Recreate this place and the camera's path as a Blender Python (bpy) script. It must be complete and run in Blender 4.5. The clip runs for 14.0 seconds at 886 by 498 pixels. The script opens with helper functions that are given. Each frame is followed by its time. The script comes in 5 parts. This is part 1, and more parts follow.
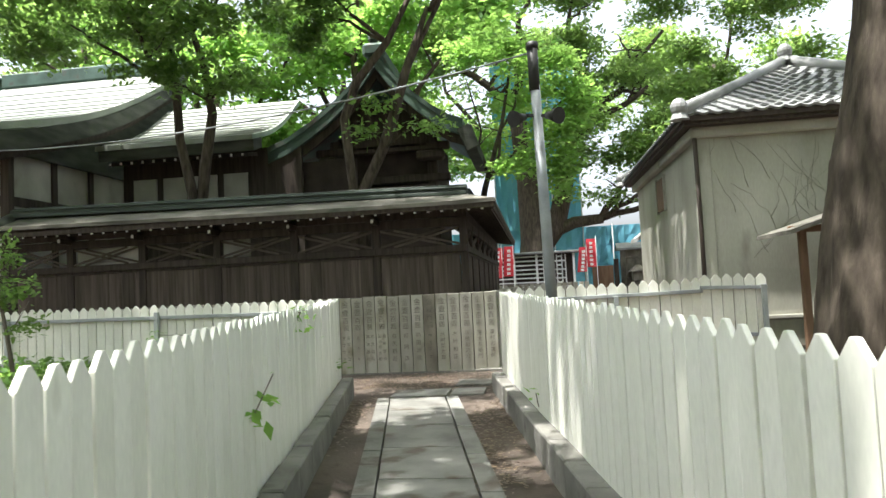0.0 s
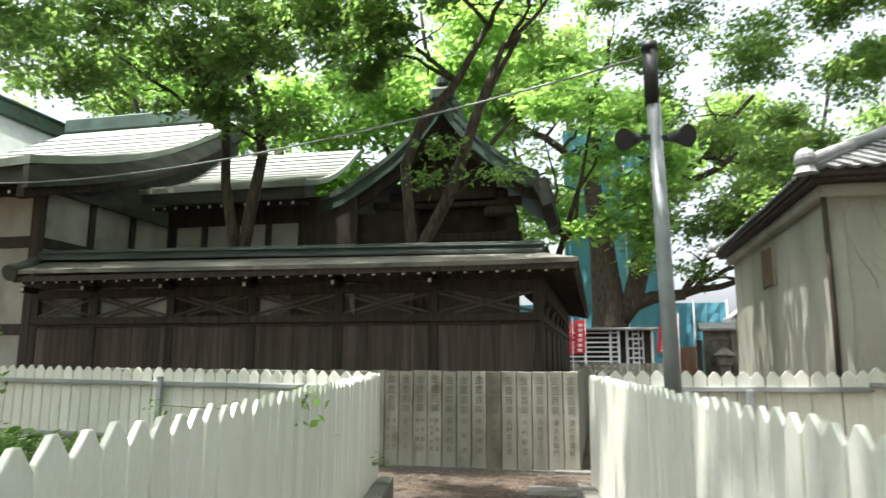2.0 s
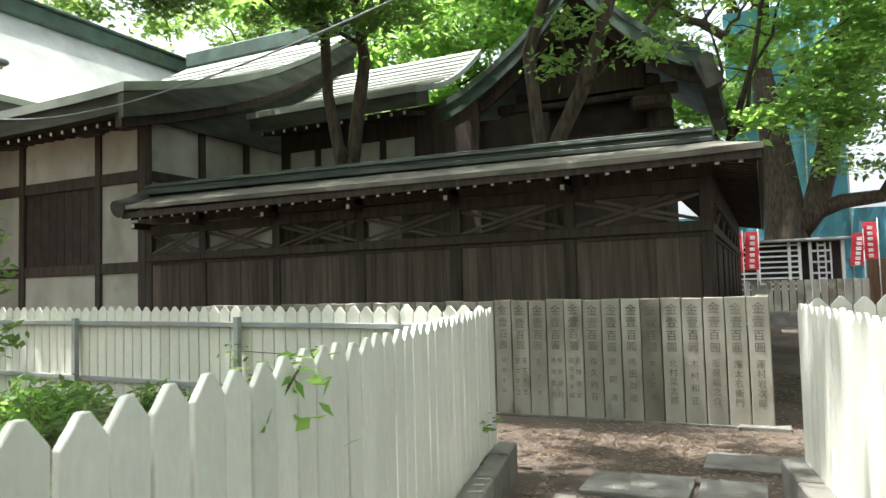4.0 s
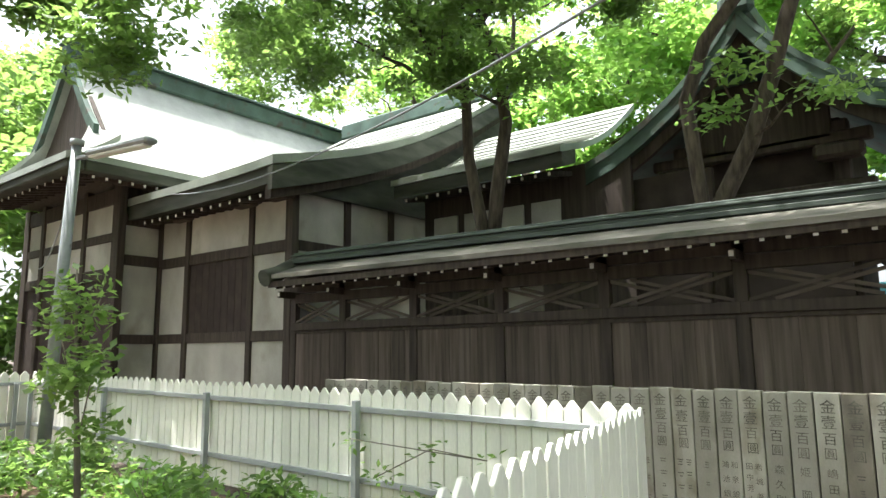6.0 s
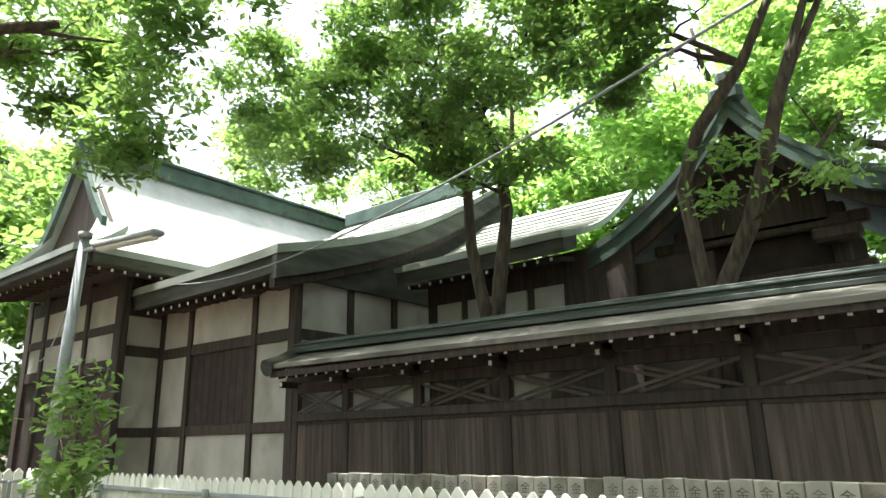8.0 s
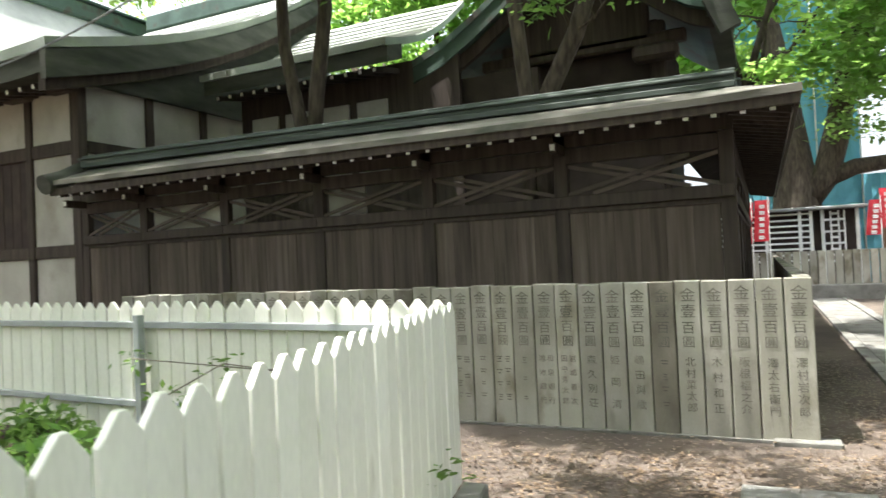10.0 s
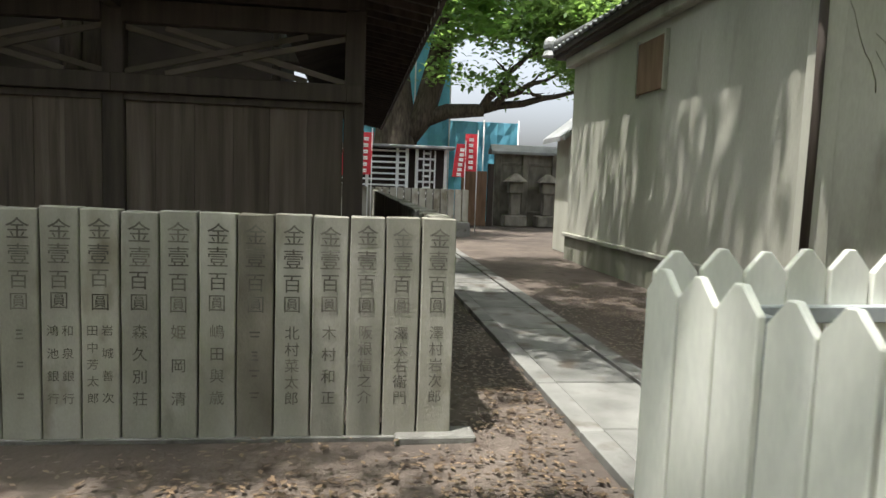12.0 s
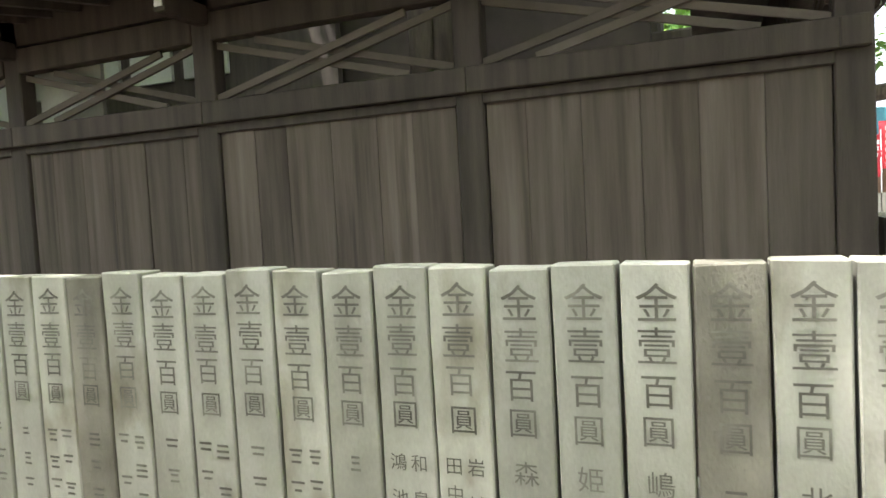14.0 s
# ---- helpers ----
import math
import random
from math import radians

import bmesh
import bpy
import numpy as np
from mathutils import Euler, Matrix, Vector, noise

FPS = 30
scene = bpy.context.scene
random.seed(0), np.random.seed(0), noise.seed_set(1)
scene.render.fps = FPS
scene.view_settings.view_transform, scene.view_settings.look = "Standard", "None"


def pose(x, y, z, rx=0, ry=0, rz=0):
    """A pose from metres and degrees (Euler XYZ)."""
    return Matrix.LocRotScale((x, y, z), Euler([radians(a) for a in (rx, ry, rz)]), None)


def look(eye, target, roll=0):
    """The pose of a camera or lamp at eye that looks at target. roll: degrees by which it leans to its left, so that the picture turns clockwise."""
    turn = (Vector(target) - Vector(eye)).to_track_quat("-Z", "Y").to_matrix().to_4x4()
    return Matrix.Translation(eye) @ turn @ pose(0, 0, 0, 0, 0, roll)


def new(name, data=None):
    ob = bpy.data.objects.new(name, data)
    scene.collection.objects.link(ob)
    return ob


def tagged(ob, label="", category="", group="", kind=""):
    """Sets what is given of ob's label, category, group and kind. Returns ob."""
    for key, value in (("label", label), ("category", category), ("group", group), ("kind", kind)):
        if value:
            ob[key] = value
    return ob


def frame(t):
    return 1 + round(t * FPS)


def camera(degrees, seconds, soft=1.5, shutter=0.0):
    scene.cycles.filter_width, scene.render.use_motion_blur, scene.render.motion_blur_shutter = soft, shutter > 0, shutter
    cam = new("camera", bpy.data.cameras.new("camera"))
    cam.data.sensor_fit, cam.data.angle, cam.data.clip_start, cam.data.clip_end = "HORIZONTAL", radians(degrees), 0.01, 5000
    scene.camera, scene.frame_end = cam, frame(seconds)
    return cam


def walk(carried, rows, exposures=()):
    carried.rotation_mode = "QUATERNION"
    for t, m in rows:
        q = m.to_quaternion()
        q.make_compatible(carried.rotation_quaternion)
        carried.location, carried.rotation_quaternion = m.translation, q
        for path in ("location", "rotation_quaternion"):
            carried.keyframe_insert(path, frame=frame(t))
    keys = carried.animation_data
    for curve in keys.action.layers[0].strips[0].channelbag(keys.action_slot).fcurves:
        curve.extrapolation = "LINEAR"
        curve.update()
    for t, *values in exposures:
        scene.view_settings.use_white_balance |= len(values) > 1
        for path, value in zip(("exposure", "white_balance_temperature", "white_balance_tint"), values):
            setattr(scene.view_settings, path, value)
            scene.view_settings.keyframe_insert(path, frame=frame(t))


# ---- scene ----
cam = camera(66.2, 14.0, shutter=0.2)
METRES, EYE, TILT, LEAN, TURN = 10.0, 1.42, 0.0, 0.0, 7.6
ROWS = [
    (0.0, 0.0, 0.0, 0.0, 0.16, 3.27, 2.85),
    (0.5, 0.0007, 0.0495, -0.0001, -1.15, 2.28, 1.17),
    (1.0, -0.0025, 0.1016, 0.0084, -4.93, 9.86, 2.44),
    (1.5, 0.0034, 0.1506, 0.0116, -4.4, 11.71, -0.34),
    (2.0, -0.0133, 0.202, 0.0047, 5.12, 9.33, -0.22),
    (4.5, -0.0235, 0.4455, 0.0139, 21.22, 3.08, 1.89),
    (5.0, -0.0345, 0.4776, 0.0273, 27.77, 6.7, 0.94),
    (5.5, -0.0308, 0.4842, 0.0283, 31.59, 7.57, -0.11),
    (6.0, -0.0266, 0.483, 0.0291, 30.79, 8.53, 0.5),
    (6.5, -0.0259, 0.4826, 0.0299, 30.17, 9.36, -0.0),
    (7.0, -0.0254, 0.4799, 0.0351, 30.46, 14.46, 0.15),
    (7.5, -0.0249, 0.4796, 0.0339, 31.34, 16.88, 0.66),
    (10.0, -0.0286, 0.5517, 0.016, 17.67, 1.06, 2.6),
    (10.5, -0.0214, 0.6056, 0.0122, 2.69, -0.94, -0.11),
    (11.0, -0.0203, 0.6583, 0.0094, -4.88, -3.75, -1.88),
    (11.5, -0.0225, 0.7142, 0.0112, -13.04, -4.12, -0.32),
    (12.0, -0.0263, 0.7701, 0.0101, -14.92, -5.38, -2.05),
    (12.5, -0.0369, 0.8279, 0.0101, -13.87, -5.76, 2.11),
    (13.0, -0.0437, 0.8751, 0.0078, -6.9, -3.98, 3.81),
    (13.5, -0.0517, 0.9169, 0.0106, 13.05, -3.61, 3.9),
    (14.0, -0.0626, 0.9608, 0.0089, 13.55, -3.15, 3.06),
]
walk(cam, [(t, pose(0, 0, EYE, TILT, LEAN, TURN) @ pose(METRES * x, METRES * y, METRES * z, 90 + pitch, roll, yaw)) for t, x, y, z, yaw, pitch, roll in ROWS],
     exposures=[(t, e, 6200, 10) for t, e in ((0.0, 1.5), (1.0, 1.42), (2.0, 1.45), (4.5, 1.6), (6.5, 1.85), (7.5, 1.8), (10.0, 1.85), (11.0, 1.45), (11.5, 1.25), (12.0, 1.0), (12.5, 1.02), (13.0, 1.5), (13.5, 2.3), (14.0, 2.65))])

# ---------------------------------------------------------------- light
world = bpy.data.worlds.new("world")
scene.world = world
world.use_nodes = True
SUN_TO = Vector((-0.25, -0.14, 1.0)).normalized()
wn = world.node_tree.nodes
sky = wn.new("ShaderNodeTexSky")
sky.sky_type = 'NISHITA'
sky.sun_disc = False
sky.sun_elevation = math.asin(SUN_TO.z)
sky.sun_rotation = math.atan2(SUN_TO.x, SUN_TO.y)
sky.dust_density, sky.ozone_density = 6.0, 0.3
haze = wn.new("ShaderNodeHueSaturation")
haze.inputs["Saturation"].default_value, haze.inputs["Value"].default_value = 0.35, 1.12
world.node_tree.links.new(sky.outputs[0], haze.inputs["Color"])
world.node_tree.links.new(haze.outputs[0], wn["Background"].inputs[0])
wn["Background"].inputs[1].default_value = 0.15
sun_data = bpy.data.lights.new("sun", 'SUN')
sun_data.energy, sun_data.angle, sun_data.color = 5.0, radians(0.55), (1.0, 0.95, 0.86)
sun = new("sun", sun_data)
sun.matrix_world = look(SUN_TO * 60, (0, 0, 0))


# ---------------------------------------------------------------- materials
def material(name, a, b, scale=3.0, rough=0.8, bump=0.2, stretch=(1, 1, 1), fine=60.0, metal=0.0, vary=0.12, stain=None, spec=0.3, patch=0.7):
    """Two-scale mottled surface: broad patches between a and b, fine grain, and a shade that differs from piece to piece."""
    m = bpy.data.materials.new(name)
    m.use_nodes = True
    nt = m.node_tree
    N, L = nt.nodes, nt.links
    p = N["Principled BSDF"]
    co = N.new("ShaderNodeTexCoord")
    info = N.new("ShaderNodeObjectInfo")
    shift = N.new("ShaderNodeVectorMath")
    shift.operation = 'MULTIPLY_ADD'
    shift.inputs[1].default_value = stretch
    scl = N.new("ShaderNodeVectorMath")
    scl.operation = 'SCALE'
    scl.inputs[0].default_value = (17, 31, 47)
    L.new(info.outputs["Random"], scl.inputs["Scale"])
    L.new(co.outputs["Object"], shift.inputs[0])
    L.new(scl.outputs[0], shift.inputs[2])
    big = N.new("ShaderNodeTexNoise")
    big.inputs["Scale"].default_value, big.inputs["Detail"].default_value = scale, 5
    L.new(shift.outputs[0], big.inputs["Vector"])
    small = N.new("ShaderNodeTexNoise")
    small.inputs["Scale"].default_value, small.inputs["Detail"].default_value = fine, 3
    L.new(shift.outputs[0], small.inputs["Vector"])
    ramp = N.new("ShaderNodeValToRGB")
    ramp.color_ramp.elements[0].position, ramp.color_ramp.elements[0].color = 0.5 - patch * 0.28, (*a, 1)
    ramp.color_ramp.elements[1].position, ramp.color_ramp.elements[1].color = 0.5 + patch * 0.28, (*b, 1)
    L.new(big.outputs[0], ramp.inputs[0])
    last = ramp.outputs[0]
    if stain:
        st = N.new("ShaderNodeTexNoise")
        st.inputs["Scale"].default_value, st.inputs["Detail"].default_value = stain[1], 6
        sr = N.new("ShaderNodeValToRGB")
        sr.color_ramp.elements[0].position, sr.color_ramp.elements[1].position = stain[2], stain[2] + 0.14
        L.new(shift.outputs[0], st.inputs["Vector"])
        L.new(st.outputs[0], sr.inputs[0])
        mx = N.new("ShaderNodeMixRGB")
        mx.inputs[2].default_value = (*stain[0], 1)
        L.new(sr.outputs[0], mx.inputs[0])
        L.new(last, mx.inputs[1])
        last = mx.outputs[0]
    hsv = N.new("ShaderNodeHueSaturation")
    val = N.new("ShaderNodeMath")
    val.operation = 'MULTIPLY_ADD'
    val.inputs[1].default_value, val.inputs[2].default_value = 2 * vary, 1 - vary - 0.12
    L.new(info.outputs["Random"], val.inputs[0])
    grain = N.new("ShaderNodeMath")
    grain.operation = 'MULTIPLY_ADD'
    grain.inputs[1].default_value = 0.24
    L.new(small.outputs[0], grain.inputs[0])
    L.new(val.outputs[0], grain.inputs[2])
    L.new(grain.outputs[0], hsv.inputs["Value"])
    L.new(last, hsv.inputs["Color"])
    L.new(hsv.outputs[0], p.inputs["Base Color"])
    p.inputs["Roughness"].default_value, p.inputs["Metallic"].default_value = rough, metal
    p.inputs["Specular IOR Level"].default_value = spec
    if bump:
        bp = N.new("ShaderNodeBump")
        bp.inputs["Strength"].default_value, bp.inputs["Distance"].default_value = bump, 0.01
        L.new(small.outputs[0], bp.inputs["Height"])
        L.new(bp.outputs[0], p.inputs["Normal"])
    return m


def leaf_material(name, a, b, through_colour, glow=0.45):
    m = bpy.data.materials.new(name)
    m.use_nodes = True
    N, L = m.node_tree.nodes, m.node_tree.links
    p = N["Principled BSDF"]
    g = N.new("ShaderNodeNewGeometry")
    r = N.new("ShaderNodeValToRGB")
    r.color_ramp.elements[0].color, r.color_ramp.elements[1].color = (*a, 1), (*b, 1)
    L.new(g.outputs["Random Per Island"], r.inputs[0])
    L.new(r.outputs[0], p.inputs["Base Color"])
    p.inputs["Roughness"].default_value = 0.42
    t = N.new("ShaderNodeBsdfTranslucent")
    t.inputs[0].default_value = (*through_colour, 1)
    mix = N.new("ShaderNodeMixShader")
    mix.inputs[0].default_value = glow
    L.new(p.outputs[0], mix.inputs[1])
    L.new(t.outputs[0], mix.inputs[2])
    L.new(mix.outputs[0], N["Material Output"].inputs[0])
    return m


SOIL = material("packed_soil", (0.045, 0.036, 0.03), (0.115, 0.092, 0.074), 0.9, 0.95, 0.6, fine=35, stain=((0.05, 0.036, 0.028), 5.0, 0.55))
BED = material("garden_soil", (0.06, 0.04, 0.025), (0.13, 0.09, 0.06), 1.5, 0.95, 0.7, fine=30)
GRANITE = material("granite_slab", (0.105, 0.103, 0.093), (0.2, 0.197, 0.18), 2.5, 0.85, 0.5, fine=90, vary=0.16, stain=((0.085, 0.07, 0.055), 3.0, 0.55))
KERB = material("kerb_concrete", (0.11, 0.106, 0.094), (0.21, 0.205, 0.185), 3.0, 0.9, 0.5, fine=90, stain=((0.08, 0.075, 0.06), 6.0, 0.6))
STONE = material("weathered_stone", (0.21, 0.2, 0.162), (0.375, 0.36, 0.31), 2.2, 0.85, 0.22, (1, 1, 0.5), 95, vary=0.24, stain=((0.15, 0.132, 0.095), 3.0, 0.54))
STONE_DARK = material("soot_stained_stone", (0.10, 0.09, 0.07), (0.23, 0.21, 0.17), 3.5, 0.85, 0.35, (1, 1, 0.5), 110, vary=0.05)
# Stone tone with the shade of the cut strokes put into its colour.
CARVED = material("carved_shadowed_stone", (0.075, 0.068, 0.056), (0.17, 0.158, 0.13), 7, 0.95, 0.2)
PICKET = material("cream_painted_board", (0.66, 0.66, 0.58), (0.78, 0.78, 0.71), 2.0, 0.38, 0.06, (1.5, 1.5, 0.5), 40, vary=0.035, stain=((0.5, 0.49, 0.41), 4.0, 0.68), spec=0.5)
RAIL = material("grey_painted_steel", (0.24, 0.26, 0.26), (0.34, 0.36, 0.36), 4, 0.5, 0.08, vary=0.05)
TIMBER = material("dark_aged_timber", (0.032, 0.024, 0.019), (0.07, 0.053, 0.043), 2.0, 0.75, 0.3, (7, 7, 0.5), 25, vary=0.12)
BOARD = material("weathered_cedar_board", (0.058, 0.042, 0.033), (0.128, 0.1, 0.082), 1.6, 0.8, 0.35, (9, 9, 0.45), 22, vary=0.25, stain=((0.05, 0.038, 0.031), 2.0, 0.6))
LATTICE = material("greyed_lattice_wood", (0.075, 0.058, 0.046), (0.125, 0.1, 0.083), 3.0, 0.8, 0.2, vary=0.15)
WHITECAP = material("white_painted_end_grain", (0.6, 0.59, 0.55), (0.78, 0.77, 0.73), 9, 0.7, 0.1)
PLASTER = material("old_white_plaster", (0.29, 0.275, 0.24), (0.5, 0.48, 0.43), 1.1, 0.9, 0.15, (1, 1, 0.7), 50, vary=0.1, stain=((0.28, 0.26, 0.21), 1.3, 0.6))
COPPER = material("patinated_copper", (0.04, 0.062, 0.05), (0.085, 0.135, 0.11), 1.5, 0.6, 0.15, fine=18, metal=0.15, stain=((0.06, 0.055, 0.045), 3.0, 0.55))
SHINGLE = material("weathered_copper_shingle", (0.22, 0.24, 0.21), (0.34, 0.36, 0.32), 1.4, 0.42, 0.15, fine=20, metal=0.25, spec=0.5)
RIDGE = material("dark_mossy_ridge_copper", (0.028, 0.036, 0.03), (0.075, 0.095, 0.08), 2.2, 0.6, 0.3, (0.5, 2, 3), 25, stain=((0.11, 0.115, 0.1), 4.0, 0.62))
EAVE = material("grey_green_eave_edge", (0.035, 0.039, 0.031), (0.085, 0.088, 0.073), 1.3, 0.8, 0.3, (1, 1, 4), 20, stain=((0.05, 0.06, 0.04), 2.2, 0.58))
BARKROOF = material("weathered_wall_roof", (0.075, 0.07, 0.058), (0.17, 0.16, 0.135), 1.8, 0.75, 0.3, (0.6, 2, 2), 30, stain=((0.07, 0.08, 0.06), 2.5, 0.58))
KURA = material("grey_lime_render", (0.29, 0.285, 0.235), (0.43, 0.42, 0.36), 0.6, 0.9, 0.15, (1.5, 1.5, 0.45), 25, stain=((0.24, 0.23, 0.19), 1.1, 0.6))
KURA_BASE = material("mossy_concrete_base", (0.19, 0.19, 0.14), (0.33, 0.32, 0.26), 1.2, 0.9, 0.3, (2, 2, 0.5), 40)
VINE = material("dry_vine_traces", (0.19, 0.178, 0.145), (0.26, 0.245, 0.205), 6, 0.95, 0.2)
TILE = material("grey_roof_tile", (0.16, 0.165, 0.165), (0.30, 0.305, 0.30), 1.5, 0.45, 0.15, fine=60, vary=0.1, spec=0.5)
BROWN = material("rusty_brown_panel", (0.12, 0.07, 0.04), (0.19, 0.115, 0.07), 2, 0.7, 0.2, (4, 4, 0.6), 30)
POLE = material("galvanised_pole", (0.22, 0.24, 0.25), (0.33, 0.35, 0.36), 4, 0.5, 0.1, metal=0.3, stain=((0.14, 0.13, 0.11), 5.0, 0.63))
BLACK = material("black_rubberised_metal", (0.02, 0.02, 0.02), (0.04, 0.04, 0.04), 5, 0.5, 0.1)
BARK = material("tree_bark", (0.035, 0.027, 0.02), (0.105, 0.085, 0.065), 6, 0.95, 1.0, (2.5, 2.5, 0.5), 18)
BARK_PALE = material("pale_smooth_bark", (0.11, 0.095, 0.075), (0.21, 0.185, 0.15), 3, 0.9, 0.5, (1.5, 1.5, 0.7), 25, stain=((0.06, 0.055, 0.04), 4.0, 0.58))
BLUE = material("blue_scaffold_sheet", (0.10, 0.33, 0.46), (0.16, 0.43, 0.56), 0.5, 0.6, 0.15, (1, 1, 0.6), 12)
RED = material("red_banner_cloth", (0.52, 0.035, 0.05), (0.62, 0.06, 0.075), 3, 0.8, 0.1)
WHITE = material("white_paint", (0.7, 0.7, 0.68), (0.8, 0.8, 0.78), 3, 0.6, 0.05)
# Dark wood; on the opening sheets the same colour stands for unlit rooms.
DARKIN = material("dark_wood_and_room_shade", (0.028, 0.02, 0.017), (0.055, 0.04, 0.034), 3, 0.8, 0.1)
DRYLEAF = leaf_material("dry_leaf", (0.045, 0.03, 0.02), (0.2, 0.14, 0.085), (0.16, 0.09, 0.04), 0.12)
LEAF = leaf_material("glossy_green_leaf", (0.035, 0.085, 0.02), (0.08, 0.16, 0.035), (0.27, 0.43, 0.1), 0.55)
LEAF_LIGHT = leaf_material("fresh_maple_leaf", (0.07, 0.17, 0.03), (0.12, 0.27, 0.05), (0.4, 0.64, 0.14), 0.55)
LEAF_FAR = leaf_material("camphor_leaf", (0.06, 0.12, 0.035), (0.12, 0.2, 0.06), (0.34, 0.52, 0.12), 0.5)


# ---------------------------------------------------------------- mesh helpers
def box(bm, x0, x1, y0, y1, z0, z1, bevel=0.0, m=None):
    r = bmesh.ops.create_cube(bm, size=1)
    t = Matrix.Translation(((x0 + x1) / 2, (y0 + y1) / 2, (z0 + z1) / 2)) @ Matrix.Diagonal((x1 - x0, y1 - y0, z1 - z0, 1))
    bmesh.ops.transform(bm, matrix=(m @ t) if m else t, verts=r["verts"])
    if bevel:
        edges = list({e for v in r["verts"] for e in v.link_edges})
        bmesh.ops.bevel(bm, geom=edges, offset=bevel, segments=1, affect='EDGES')
    return bm


def beam(bm, a, b, w, h, bevel=0.0):
    """A squared bar from a to b, w across and h high."""
    a, b = Vector(a), Vector(b)
    d = b - a
    side = Vector((0, 0, 1)).cross(d.normalized())
    side = Vector((1, 0, 0)) if side.length < 1e-4 else side.normalized()
    up = d.normalized().cross(side)
    m = Matrix((side, d.normalized(), up)).transposed().to_4x4()
    m.translation = (a + b) / 2
    return box(bm, -w / 2, w / 2, -d.length / 2, d.length / 2, -h / 2, h / 2, bevel, m)


def tube(bm, pts, radii, sides=8, wobble=0.0):
    rings = []
    pts = [Vector(p) for p in pts]
    for i, p in enumerate(pts):
        d = (pts[min(i + 1, len(pts) - 1)] - pts[max(i - 1, 0)]).normalized()
        u = d.orthogonal().normalized() if i == 0 else (u - d * u.dot(d)).normalized()
        v = d.cross(u)
        ring = []
        for k in range(sides):
            a = 2 * math.pi * k / sides
            q = radii[i] * (1 + wobble * noise.noise(p * 1.7 + Vector((k * 1.3, 0, 0))))
            ring.append(bm.verts.new(p + (u * math.cos(a) + v * math.sin(a)) * q))
        rings.append(ring)
    for r0, r1 in zip(rings, rings[1:]):
        for k in range(sides):
            f = bm.faces.new((r0[k], r0[(k + 1) % sides], r1[(k + 1) % sides], r1[k]))
            f.smooth = True
    bm.faces.new(rings[0][::-1])
    bm.faces.new(rings[-1])
    return bm


def sheet(bm, rows, thick):
    """A solid slab whose upper side runs through rows of points."""
    top = [[bm.verts.new(p) for p in r] for r in rows]
    low = [[bm.verts.new(Vector(p) - Vector((0, 0, thick))) for p in r] for r in rows]
    n, k = len(rows), len(rows[0])
    for i in range(n - 1):
        for j in range(k - 1):
            bm.faces.new((top[i][j], top[i][j + 1], top[i + 1][j + 1], top[i + 1][j]))
            bm.faces.new((low[i][j], low[i + 1][j], low[i + 1][j + 1], low[i][j + 1]))
    for i in range(n - 1):
        bm.faces.new((top[i][0], top[i + 1][0], low[i + 1][0], low[i][0]))
        bm.faces.new((top[i][-1], low[i][-1], low[i + 1][-1], top[i + 1][-1]))
    for j in range(k - 1):
        bm.faces.new((top[0][j], low[0][j], low[0][j + 1], top[0][j + 1]))
        bm.faces.new((top[-1][j], top[-1][j + 1], low[-1][j + 1], low[-1][j]))
    bmesh.ops.recalc_face_normals(bm, faces=bm.faces)
    return bm


def mesh_of(name, bm, mat):
    me = bpy.data.meshes.new(name)
    bm.to_mesh(me)
    bm.free()
    me.materials.append(mat)
    return me


def part(name, bm, mat, parent=None, label=""):
    ob = new(name, mesh_of(name, bm, mat))
    if parent:
        ob.parent = parent
    return tagged(ob, label)


def piece(name, me, parent, m):
    ob = new(name, me)
    ob.parent = parent
    ob.matrix_basis = m
    return ob


def thing(name, label, category, group="", kind="", at=(0, 0, 0)):
    ob = new(name)
    ob.location = at
    ob.empty_display_size = 0.2
    return tagged(ob, label, category, group, kind)


def B():
    return bmesh.new()


